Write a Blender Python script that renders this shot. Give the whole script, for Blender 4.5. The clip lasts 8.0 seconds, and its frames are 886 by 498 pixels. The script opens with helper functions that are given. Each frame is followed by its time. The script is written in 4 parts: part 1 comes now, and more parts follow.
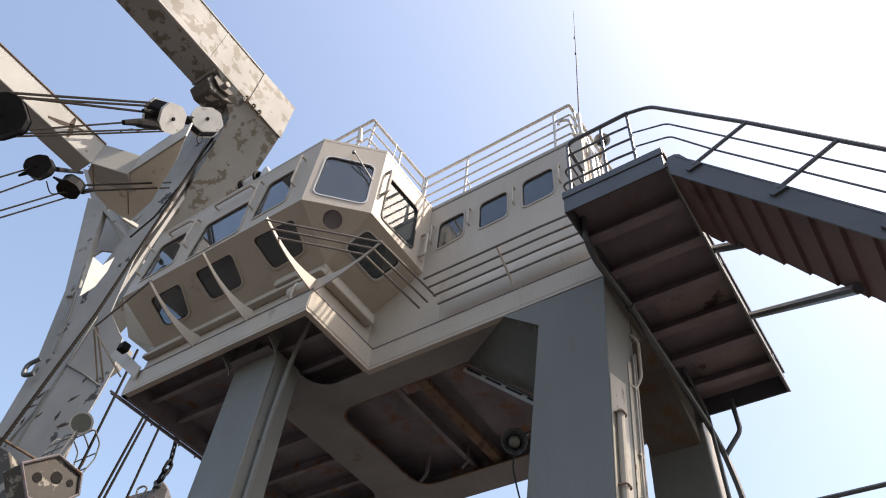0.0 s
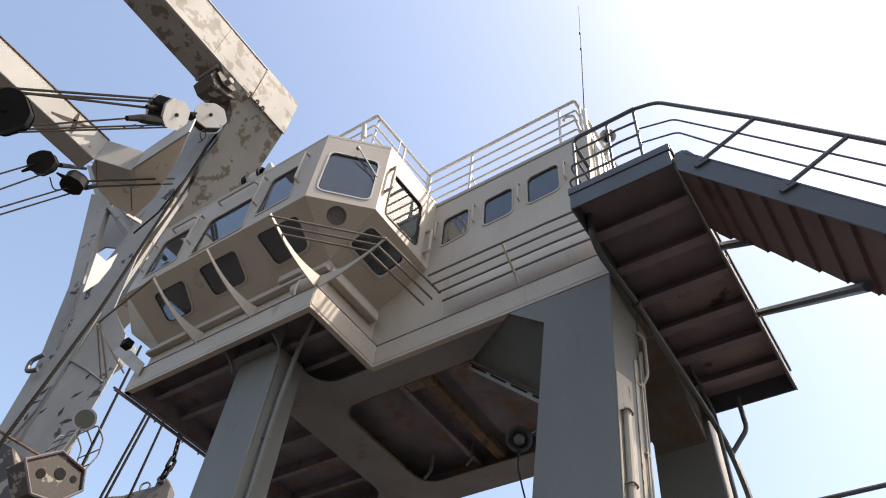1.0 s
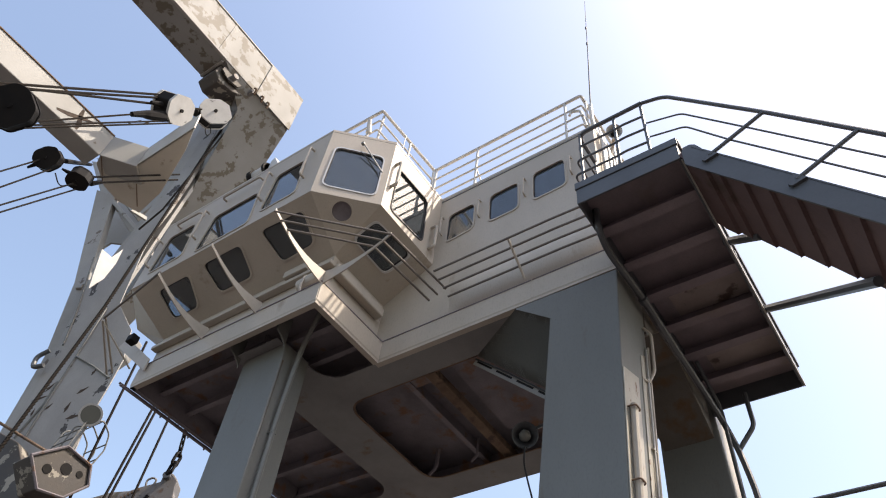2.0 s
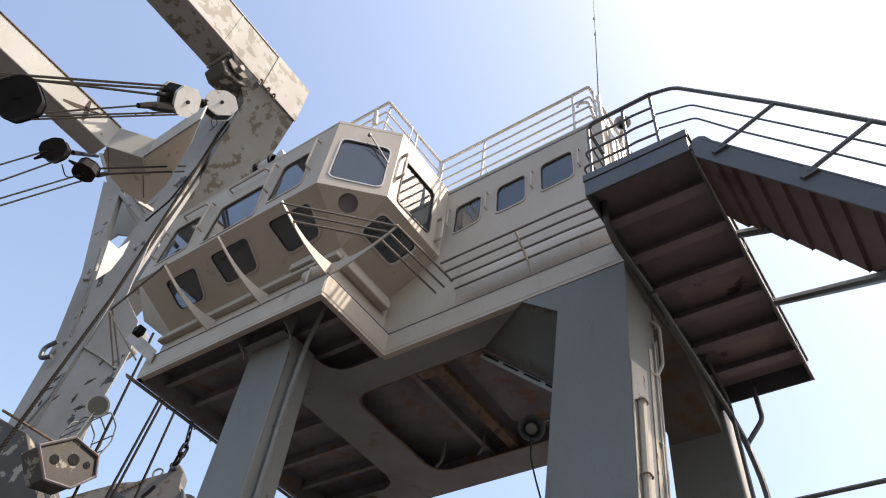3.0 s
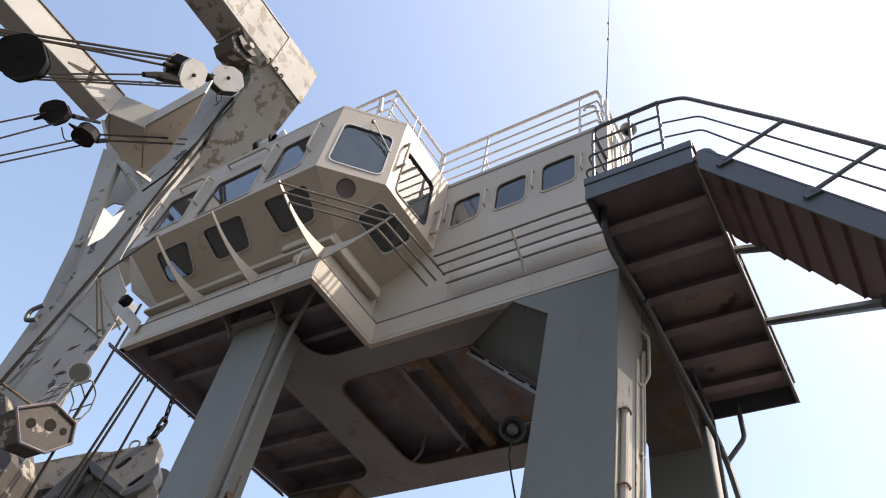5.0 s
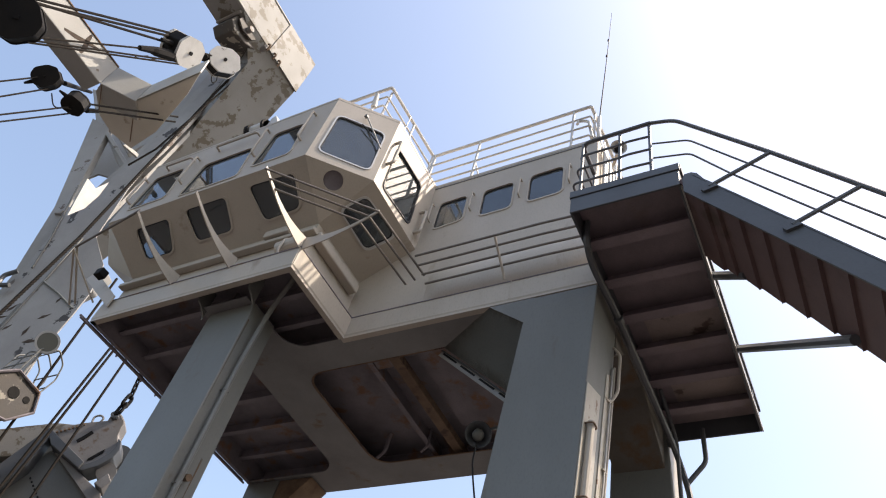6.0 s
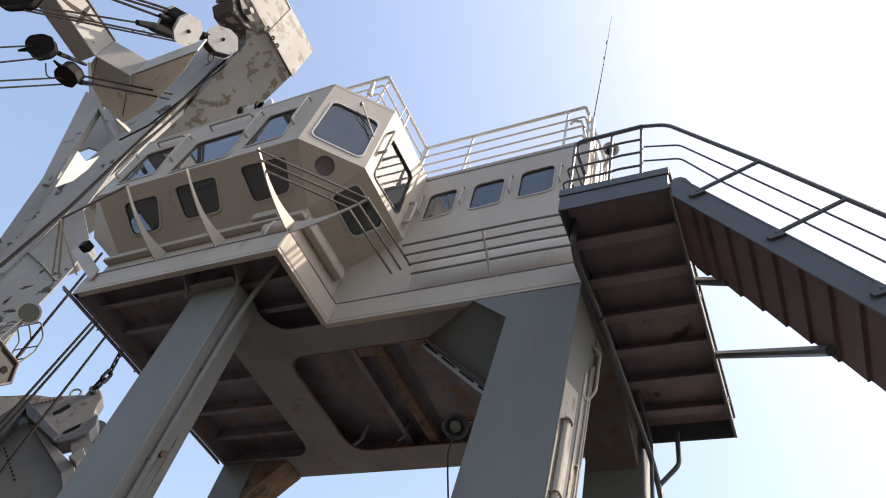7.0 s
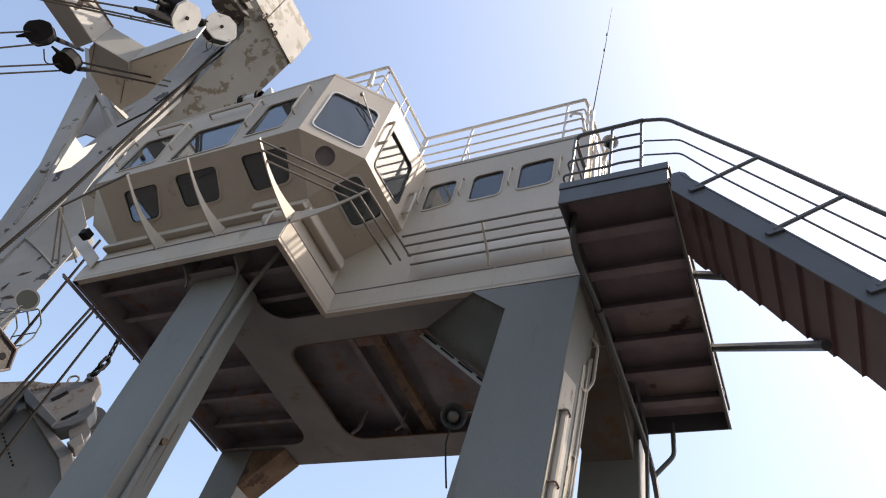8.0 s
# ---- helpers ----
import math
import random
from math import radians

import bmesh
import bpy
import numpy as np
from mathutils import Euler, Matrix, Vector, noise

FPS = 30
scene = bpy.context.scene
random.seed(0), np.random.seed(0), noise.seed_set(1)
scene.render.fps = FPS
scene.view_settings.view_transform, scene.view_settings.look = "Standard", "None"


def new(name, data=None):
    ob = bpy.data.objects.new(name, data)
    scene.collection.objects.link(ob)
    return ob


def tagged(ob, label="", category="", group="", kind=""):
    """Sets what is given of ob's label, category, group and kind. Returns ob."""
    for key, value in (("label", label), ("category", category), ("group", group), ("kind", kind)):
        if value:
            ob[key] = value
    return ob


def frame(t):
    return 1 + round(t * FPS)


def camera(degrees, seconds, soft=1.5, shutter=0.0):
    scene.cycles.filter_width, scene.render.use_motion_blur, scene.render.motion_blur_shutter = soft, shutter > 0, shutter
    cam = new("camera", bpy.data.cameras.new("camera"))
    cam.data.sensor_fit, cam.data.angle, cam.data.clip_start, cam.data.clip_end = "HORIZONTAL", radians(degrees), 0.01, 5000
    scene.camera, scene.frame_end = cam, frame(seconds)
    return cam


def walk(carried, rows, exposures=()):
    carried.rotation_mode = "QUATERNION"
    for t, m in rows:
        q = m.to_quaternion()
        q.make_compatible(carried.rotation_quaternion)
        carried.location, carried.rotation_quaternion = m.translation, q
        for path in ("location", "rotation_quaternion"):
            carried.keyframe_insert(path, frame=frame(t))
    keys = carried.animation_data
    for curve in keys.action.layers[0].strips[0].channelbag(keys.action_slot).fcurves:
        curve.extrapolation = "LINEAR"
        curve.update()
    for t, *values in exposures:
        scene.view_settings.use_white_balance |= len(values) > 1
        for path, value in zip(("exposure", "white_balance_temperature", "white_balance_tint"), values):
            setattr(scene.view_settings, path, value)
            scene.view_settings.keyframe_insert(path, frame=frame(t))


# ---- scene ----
cam = camera(62.13, 8.0, soft=1.1)

# Everything is laid out from the inner corner of the deck edge: x along the long wall, y away from the viewer.
# Z0 is the height of the underside of that deck edge over the ground.
Z0 = 7.3
PATH = [  # seconds, x, y, z (from the deck edge), yaw to the left of +y, pitch, lean
    (0.0, 4.806, -4.774, -5.707, 39.35, 50.29, 7.33),
    (0.5, 4.782, -4.779, -5.680, 39.36, 50.12, 7.38),
    (1.0, 4.769, -4.758, -5.669, 39.66, 50.00, 7.66),
    (1.5, 4.758, -4.744, -5.660, 39.96, 49.85, 7.84),
    (3.0, 4.719, -4.723, -5.620, 40.75, 49.00, 8.60),
    (3.5, 4.737, -4.703, -5.589, 41.21, 48.51, 8.95),
    (4.0, 4.692, -4.700, -5.587, 40.85, 48.42, 9.65),
    (4.5, 4.694, -4.673, -5.568, 40.68, 48.42, 10.94),
    (6.0, 4.711, -4.653, -5.577, 38.32, 49.12, 16.28),
    (6.5, 4.725, -4.651, -5.580, 37.42, 49.03, 17.47),
    (7.0, 4.729, -4.637, -5.612, 36.83, 48.95, 18.29),
    (7.5, 4.731, -4.629, -5.632, 36.56, 48.70, 18.52),
    (8.0, 4.709, -4.700, -5.637, 35.91, 48.23, 18.12),]


def stance(x, y, z, yaw, pitch, lean):
    eye = Vector((x, y, z + Z0))
    a, b = radians(yaw), radians(pitch)
    ahead = Vector((-math.sin(a) * math.cos(b), math.cos(a) * math.cos(b), math.sin(b)))
    level = Vector((math.cos(a), math.sin(a), 0))
    above = level.cross(ahead)
    c, s = math.cos(radians(lean)), math.sin(radians(lean))
    right, up = c * level + s * above, c * above - s * level
    m = Matrix((right, up, -ahead)).transposed().to_4x4()
    m.translation = eye
    return m


walk(cam, [(t, stance(*row)) for t, *row in PATH], [(0.0, 0.84, 7520, 14), (3.5, 0.91, 7520, 14), (8.0, 0.87, 7500, 14)])

# ---- light ----
SUN_TO = Vector((0.62, 0.295, 1.0)).normalized()
sun_data = bpy.data.lights.new("sun", "SUN")
sun_data.energy, sun_data.angle, sun_data.color = 2.75, radians(0.6), (1.0, 0.96, 0.89)
sun = new("sun", sun_data)
sun.rotation_euler = (-SUN_TO).to_track_quat("-Z", "Y").to_euler()
sun.location = (20, 20, 40)

world = bpy.data.worlds.new("sky")
scene.world = world
world.use_nodes = True
wn = world.node_tree
sky = wn.nodes.new("ShaderNodeTexSky")
sky.sky_type, sky.sun_disc = "NISHITA", False
sky.sun_elevation = math.asin(SUN_TO.z)
sky.sun_rotation = math.atan2(SUN_TO.x, SUN_TO.y)
sky.air_density, sky.dust_density, sky.ozone_density = 1.30, 3.0, 2.7
wn.links.new(sky.outputs[0], wn.nodes["Background"].inputs[0])
wn.nodes["Background"].inputs[1].default_value = 0.176


# ---- materials ----
def material(name, colour, rough=0.6, metal=0.0, second=None, patch=0.5, scale=3.0, grain=60.0, bump=0.15, streak=0.0, sharp=0.08, stain=None, stain_at=0.62, stain_scale=1.2):
    """Painted or bare surface: broad patches of a second colour, fine grain, a stain with ragged edges, light relief."""
    m = bpy.data.materials.new(name)
    m.use_nodes = True
    n, l = m.node_tree.nodes, m.node_tree.links
    b = n["Principled BSDF"]
    b.inputs["Metallic"].default_value = metal
    co = n.new("ShaderNodeTexCoord")
    geo = n.new("ShaderNodeNewGeometry")
    mp = n.new("ShaderNodeMapping")
    mp.inputs["Scale"].default_value = (1, 1, 1 - 0.8 * streak)
    l.new(geo.outputs["Position"], mp.inputs["Vector"])

    def noise_at(s, detail=4.0, rough_=0.6):
        t = n.new("ShaderNodeTexNoise")
        t.inputs["Scale"].default_value, t.inputs["Detail"].default_value, t.inputs["Roughness"].default_value = s, detail, rough_
        l.new(mp.outputs[0], t.inputs["Vector"])
        return t.outputs["Fac"]

    def ramp(src, lo, hi):
        r = n.new("ShaderNodeMapRange")
        r.inputs["From Min"].default_value, r.inputs["From Max"].default_value = lo, hi
        l.new(src, r.inputs["Value"])
        return r.outputs["Result"]

    def mix(fac, a, c):
        x = n.new("ShaderNodeMix")
        x.data_type = "RGBA"
        l.new(fac, x.inputs["Factor"])
        for k, v in ((6, a), (7, c)):
            if isinstance(v, tuple):
                x.inputs[k].default_value = (*v, 1)
            else:
                l.new(v, x.inputs[k])
        return x.outputs[2]

    second = second or tuple(v * 0.78 for v in colour)
    big = noise_at(scale)
    col = mix(ramp(big, patch - 0.18, patch + 0.25), colour, second)
    fine = noise_at(grain, 2.0)
    col = mix(ramp(fine, 0.5, 1.35), col, tuple(v * 0.7 for v in second))
    if stain:
        s = noise_at(stain_scale, 8.0, 0.62)
        col = mix(ramp(s, stain_at, stain_at + sharp), col, stain)
    l.new(col, b.inputs["Base Color"])
    rr = n.new("ShaderNodeMapRange")
    rr.inputs["To Min"].default_value, rr.inputs["To Max"].default_value = max(0.05, rough - 0.12), min(1, rough + 0.15)
    l.new(big, rr.inputs["Value"])
    l.new(rr.outputs[0], b.inputs["Roughness"])
    if bump:
        bp = n.new("ShaderNodeBump")
        bp.inputs["Strength"].default_value, bp.inputs["Distance"].default_value = bump, 0.01
        l.new(noise_at(grain * 0.4, 5.0), bp.inputs["Height"])
        l.new(bp.outputs[0], b.inputs["Normal"])
    return m


RUST = (0.16, 0.075, 0.035)
BEIGE = material("beige_paint", (0.465, 0.410, 0.345), 0.45, second=(0.395, 0.345, 0.285), scale=1.2, bump=0.06, streak=0.7, stain=(0.27, 0.205, 0.145), stain_at=0.63, stain_scale=3.2, sharp=0.16)
GREY = material("grey_steel_paint", (0.160, 0.162, 0.150), 0.5, second=(0.130, 0.131, 0.121), scale=1.0, bump=0.08, streak=0.7, stain=(0.105, 0.075, 0.052), stain_at=0.60, stain_scale=2.6, sharp=0.14)
SOFFIT = material("weathered_grey_soffit", (0.235, 0.232, 0.224), 0.7, second=(0.175, 0.168, 0.166), scale=1.6, stain=(0.17, 0.105, 0.06), stain_at=0.60, stain_scale=2.4, sharp=0.10, bump=0.2)
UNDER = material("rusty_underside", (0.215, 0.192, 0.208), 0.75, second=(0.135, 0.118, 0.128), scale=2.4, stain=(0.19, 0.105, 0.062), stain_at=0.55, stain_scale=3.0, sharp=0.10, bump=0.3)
RUST_DARK = material("old_dark_rust", (0.07, 0.047, 0.033), 0.9, second=(0.045, 0.03, 0.022), scale=6, bump=0.4)
RUSTY = material("rust", (0.20, 0.135, 0.085), 0.85, second=(0.105, 0.062, 0.042), scale=4, bump=0.5, stain=(0.07, 0.04, 0.03), stain_at=0.56, stain_scale=5.0, sharp=0.08)
TAN = material("stained_tan_steel", (0.118, 0.104, 0.088), 0.7, second=(0.084, 0.071, 0.057), scale=2.0, stain=(0.11, 0.06, 0.028), stain_at=0.53, stain_scale=2.6, sharp=0.12, bump=0.25)
SLATE = material("slate_blue_paint", (0.080, 0.086, 0.094), 0.45, second=(0.066, 0.07, 0.077), scale=2.0, bump=0.08, stain=(0.07, 0.055, 0.05), stain_at=0.68)
DOUBLER = material("stained_brown_plate", (0.29, 0.235, 0.22), 0.7, second=(0.215, 0.172, 0.162), scale=3.0, bump=0.2, stain=(0.09, 0.06, 0.05), stain_at=0.58, stain_scale=4.0, sharp=0.08)
MAROON = material("brown_primer", (0.235, 0.188, 0.203), 0.7, second=(0.165, 0.133, 0.143), scale=2.5, bump=0.15, stain=(0.17, 0.125, 0.105), stain_at=0.57, stain_scale=1.8, sharp=0.2)
CRANE = material("worn_white_paint", (0.258, 0.256, 0.248), 0.65, second=(0.212, 0.206, 0.190), scale=0.8, bump=0.2, stain=(0.128, 0.110, 0.085), stain_at=0.54, stain_scale=2.2, sharp=0.03)
CRANE_CLEAN = material("old_white_paint", (0.34, 0.33, 0.31), 0.65, second=(0.27, 0.26, 0.24), scale=0.9, bump=0.15, streak=0.4, stain=(0.13, 0.10, 0.08), stain_at=0.615, stain_scale=2.6, sharp=0.03)
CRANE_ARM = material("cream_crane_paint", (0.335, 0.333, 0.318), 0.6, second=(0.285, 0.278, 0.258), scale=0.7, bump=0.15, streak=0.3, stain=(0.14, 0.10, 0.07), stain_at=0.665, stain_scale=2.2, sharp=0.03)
CHIPPED = material("chipped_grey_paint", (0.33, 0.322, 0.308), 0.65, second=(0.26, 0.252, 0.24), scale=1.2, bump=0.2, streak=0.4, stain=(0.05, 0.045, 0.043), stain_at=0.615, stain_scale=2.6, sharp=0.015)
STAIR_BROWN = material("dark_brown_paint", (0.125, 0.074, 0.071), 0.8, second=(0.095, 0.058, 0.058), scale=2.0, bump=0.15, stain=(0.07, 0.042, 0.035), stain_at=0.56, stain_scale=2.5, sharp=0.12)
# cream of the straps; on the leg sides it also stands for sunlight
CREAM_AND_SUN = material("cream_and_sunlit_paint", (0.44, 0.41, 0.35), 0.5, second=(0.36, 0.33, 0.275), scale=2.5, bump=0.1, streak=0.5, stain=(0.17, 0.09, 0.05), stain_at=0.61, stain_scale=6, sharp=0.04)
# arm paint lightened to make up for weak bounced light on the cross arm
CRANE_ARM_LIFTED = material("lightened_cream_paint", (0.52, 0.49, 0.43), 0.6, second=(0.43, 0.40, 0.34), scale=0.9, bump=0.15, stain=(0.22, 0.17, 0.12), stain_at=0.62, stain_scale=2.4, sharp=0.1)
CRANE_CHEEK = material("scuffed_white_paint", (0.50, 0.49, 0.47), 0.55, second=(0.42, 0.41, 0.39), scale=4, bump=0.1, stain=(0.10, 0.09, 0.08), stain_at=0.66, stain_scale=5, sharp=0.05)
WINCH = material("worn_grey_paint", (0.21, 0.20, 0.195), 0.6, second=(0.16, 0.15, 0.145), scale=3, bump=0.2, stain=(0.12, 0.08, 0.055), stain_at=0.6, stain_scale=3.5, sharp=0.08)
CRANE_BLACK = material("peeling_dark_paint", (0.055, 0.05, 0.048), 0.65, second=(0.09, 0.075, 0.062), scale=2.0, bump=0.3, stain=(0.30, 0.275, 0.23), stain_at=0.565, stain_scale=2.4, sharp=0.02)
BLACK = material("black_grease", (0.012, 0.012, 0.013), 0.65, second=(0.018, 0.016, 0.015), bump=0.2)
RUBBER = material("rubber_gasket", (0.03, 0.03, 0.032), 0.6, bump=0.05)
ALU = material("pale_frame", (0.62, 0.61, 0.59), 0.35, metal=0.3, bump=0.03)
WHITE = material("white_rail_paint", (0.58, 0.57, 0.55), 0.4, second=(0.47, 0.46, 0.43), bump=0.05)
PIPE = material("galvanised_pipe", (0.38, 0.37, 0.35), 0.45, metal=0.3, second=(0.30, 0.28, 0.25), scale=5, stain=RUST, stain_at=0.68, stain_scale=6)
ROPE = material("wire_rope", (0.018, 0.017, 0.016), 0.8, metal=0.0, second=(0.03, 0.022, 0.017), scale=20, bump=0.4)
# darker beige with the shade on the outrigger bars put into its colour
BEIGE_SHADED = material("shaded_beige_paint", (0.19, 0.168, 0.148), 0.55, second=(0.14, 0.122, 0.106), scale=6, bump=0.1)
for dull in (ROPE, BLACK):
    dull.node_tree.nodes["Principled BSDF"].inputs["Specular IOR Level"].default_value = 0.1
# the dimness inside the cabin is put into this dark lining colour
INSIDE = material("darkened_cabin_lining", (0.15, 0.152, 0.15), 0.7, bump=0.03)
FABRIC = material("curtain_cloth", (0.42, 0.40, 0.35), 0.9, bump=0.1)
CONCRETE = material("steel_deck", (0.058, 0.049, 0.046), 0.8, second=(0.047, 0.040, 0.037), scale=0.3, grain=20, bump=0.3)


def glass_material():
    m = bpy.data.materials.new("tinted_glass")
    m.use_nodes = True
    b = m.node_tree.nodes["Principled BSDF"]
    b.inputs["Base Color"].default_value = (0.46, 0.52, 0.55, 1)
    b.inputs["Roughness"].default_value = 0.02
    b.inputs["Transmission Weight"].default_value = 0.94
    b.inputs["IOR"].default_value = 1.6
    return m


GLASS = glass_material()
LENS = bpy.data.materials.new("lamp_lens")
LENS.use_nodes = True
LENS.node_tree.nodes["Principled BSDF"].inputs["Base Color"].default_value = (0.17, 0.175, 0.15, 1)
LENS.node_tree.nodes["Principled BSDF"].inputs["Roughness"].default_value = 0.12


# ---- building helpers ----
BASE = {}


def thing(name, at, label, category, group="", kind=""):
    ob = new(name)
    ob.empty_display_size = 0.2
    BASE[ob] = Vector((at[0], at[1], at[2] + Z0))
    ob.location = BASE[ob]
    return tagged(ob, label, category, group, kind)


def part(name, bm, mat, parent, label="", smooth=False):
    """Links a bmesh, laid out in deck-edge coordinates, as one mesh under a thing or a part."""
    base = BASE[parent] if parent else Vector((0, 0, 0))
    bmesh.ops.recalc_face_normals(bm, faces=bm.faces)
    bmesh.ops.translate(bm, verts=bm.verts, vec=Vector((0, 0, Z0)) - base)
    me = bpy.data.meshes.new(name)
    bm.to_mesh(me)
    bm.free()
    me.materials.append(mat)
    if smooth:
        for p in me.polygons:
            p.use_smooth = True
    ob = new(name, me)
    if parent:
        ob.parent = parent
    BASE[ob] = base
    if label:
        ob["label"] = label
    return ob


def add_box(bm, a, b, bevel=0.0):
    m = Matrix.Translation([(p + q) / 2 for p, q in zip(a, b)]) @ Matrix.Diagonal([abs(q - p) for p, q in zip(a, b)] + [1])
    made = bmesh.ops.create_cube(bm, size=1, matrix=m)
    if bevel:
        edges = list({e for v in made["verts"] for e in v.link_edges})
        bmesh.ops.bevel(bm, geom=edges, offset=bevel, segments=2, affect="EDGES", profile=0.5)
    return bm


def box(a, b, bevel=0.006):
    return add_box(bmesh.new(), a, b, bevel)


def add_tube(bm, pts, r, sides=8, r2=None, cap=True):
    """A round bar along a polyline."""
    pts = [Vector(p) for p in pts]
    rings = []
    up = None
    for i, p in enumerate(pts):
        d = (pts[min(i + 1, len(pts) - 1)] - pts[max(i - 1, 0)]).normalized()
        if up is None:
            up = Vector((0, 0, 1)) if abs(d.z) < 0.9 else Vector((1, 0, 0))
        side = d.cross(up).normalized()
        up = side.cross(d).normalized()
        rad = r if r2 is None else r + (r2 - r) * i / (len(pts) - 1)
        rings.append([bm.verts.new(p + rad * (math.cos(k * math.tau / sides) * side + math.sin(k * math.tau / sides) * up)) for k in range(sides)])
    for a, b in zip(rings, rings[1:]):
        for k in range(sides):
            bm.faces.new((a[k], a[(k + 1) % sides], b[(k + 1) % sides], b[k]))
    if cap:
        bm.faces.new(rings[0][::-1])
        bm.faces.new(rings[-1])
    return bm


def tube(pts, r, sides=8, r2=None):
    return add_tube(bmesh.new(), pts, r, sides, r2)


def bent(pts, r=0.08, n=4):
    """A polyline with its inner corners rounded."""
    pts = [Vector(p) for p in pts]
    out = [pts[0]]
    for a, p, b in zip(pts, pts[1:], pts[2:]):
        u, v = (a - p), (b - p)
        k = min(r, u.length * 0.45, v.length * 0.45)
        s, e = p + u.normalized() * k, p + v.normalized() * k
        out += [s.lerp(p, i / n).lerp(p.lerp(e, i / n), i / n) for i in range(n + 1)]
    return out + [pts[-1]]


def add_disc(bm, at, axis, r, depth, sides=20, r2=None):
    axis = Vector(axis).normalized()
    m = Matrix.Translation(at) @ axis.to_track_quat("Z", "Y").to_matrix().to_4x4()
    bmesh.ops.create_cone(bm, cap_ends=True, segments=sides, radius1=r, radius2=r if r2 is None else r2, depth=depth, matrix=m)
    return bm


def rounded(quad, r=0.08, n=4):
    """A 2D or 3D loop with rounded corners."""
    out = []
    c = len(quad)
    for i in range(c):
        a, p, b = Vector(quad[i - 1]), Vector(quad[i]), Vector(quad[(i + 1) % c])
        u, v = a - p, b - p
        k = min(r, u.length * 0.45, v.length * 0.45)
        s, e = p + u.normalized() * k, p + v.normalized() * k
        out += [s.lerp(p, j / n).lerp(p.lerp(e, j / n), j / n) for j in range(n + 1)]
    return out


def add_sheet(bm, outer, holes, back):
    """A flat plate with openings; back is the step from its face to its rear side."""
    edges = []
    for loop in [outer, *holes]:
        vs = [bm.verts.new(Vector(p)) for p in loop]
        edges += [bm.edges.new((vs[i - 1], vs[i])) for i in range(len(vs))]
    made = bmesh.ops.triangle_fill(bm, edges=edges, use_beauty=True, use_dissolve=False)
    faces = [g for g in made["geom"] if isinstance(g, bmesh.types.BMFace)]
    ext = bmesh.ops.extrude_face_region(bm, geom=faces)
    bmesh.ops.translate(bm, verts=[g for g in ext["geom"] if isinstance(g, bmesh.types.BMVert)], vec=Vector(back))
    return bm


def sheet(outer, holes, back):
    return add_sheet(bmesh.new(), outer, holes, back)


def add_prism(bm, loop, back):
    a = [bm.verts.new(Vector(p)) for p in loop]
    b = [bm.verts.new(Vector(p) + Vector(back)) for p in loop]
    bm.faces.new(a)
    bm.faces.new(b[::-1])
    for i in range(len(a)):
        bm.faces.new((a[i - 1], b[i - 1], b[i], a[i]))
    return bm


def prism(loop, back, bevel=0.0):
    bm = add_prism(bmesh.new(), loop, back)
    if bevel:
        bmesh.ops.bevel(bm, geom=list(bm.edges), offset=bevel, segments=2, affect="EDGES", profile=0.5)
    return bm


def on_plane(origin, u, v, uv):
    return [Vector(origin) + Vector(u) * a + Vector(v) * b for a, b in uv]


def grown(loop, d):
    """A flat loop pushed outwards by about d from its middle."""
    mid = sum((Vector(p) for p in loop), Vector()) / len(loop)
    return [Vector(p) + (Vector(p) - mid).normalized() * d for p in loop]


def wall_with_windows(parent, outer, quads, n, frame_mat, thick=0.05, r=0.09, name="wall_panel", mat=None, rim=0.022):
    """A wall panel with rounded windows through it: gasket, pale rim and pane each."""
    n = Vector(n).normalized()
    loops = [rounded(q, r) for q in quads]
    part(name, sheet(outer, loops, -n * thick), mat or BEIGE, parent)
    for loop in loops:
        shift = n * 0.012
        w = part("window", sheet([p + shift for p in grown(loop, rim)], [[p + shift for p in grown(loop, -0.008)]], -n * 0.02), frame_mat, parent)
        inner = [p - n * 0.012 for p in grown(loop, -0.004)]
        part("gasket", sheet(inner, [grown(inner, -0.022)], -n * 0.014), RUBBER, w)
        pane = [p - n * 0.017 for p in grown(loop, -0.022)]
        part("pane", prism(pane, -n * 0.006), GLASS, w)


# ---- ground ----
ground_bm = bmesh.new()
bmesh.ops.create_grid(ground_bm, x_segments=4, y_segments=4, size=1500, matrix=Matrix.Translation((0, 0, -Z0)))
tagged(part("ground", ground_bm, CONCRETE, None), "worn grey steel deck reaching to the horizon", "ground", kind="structure")

# ---- the platform on its legs ----
H = 0.346      # height of the deck edge plate
Y1 = -1.145    # front of the deck's forward part
XL, XR, YR = -3.15, 3.03, 2.80

platform = thing("support_platform", (0, 1, 0), "beige edged steel platform on grey box legs, rusty below", "platform")


def fascia_run(a, b, out):
    """One straight stretch of the edge plate: upright plate, seam and rounded lower lip."""
    a, b, out = Vector(a), Vector(b), Vector(out)
    bm = bmesh.new()
    prof = [(0.0, 0.0), (0.0, 0.03), (0.008, 0.05), (0.008, 0.30), (0.0, 0.325), (0.0, H), (-0.05, H), (-0.05, 0.02), (-0.07, 0.0)]
    add_prism(bm, [a + out * p + Vector((0, 0, z)) for p, z in prof], b - a)
    return bm


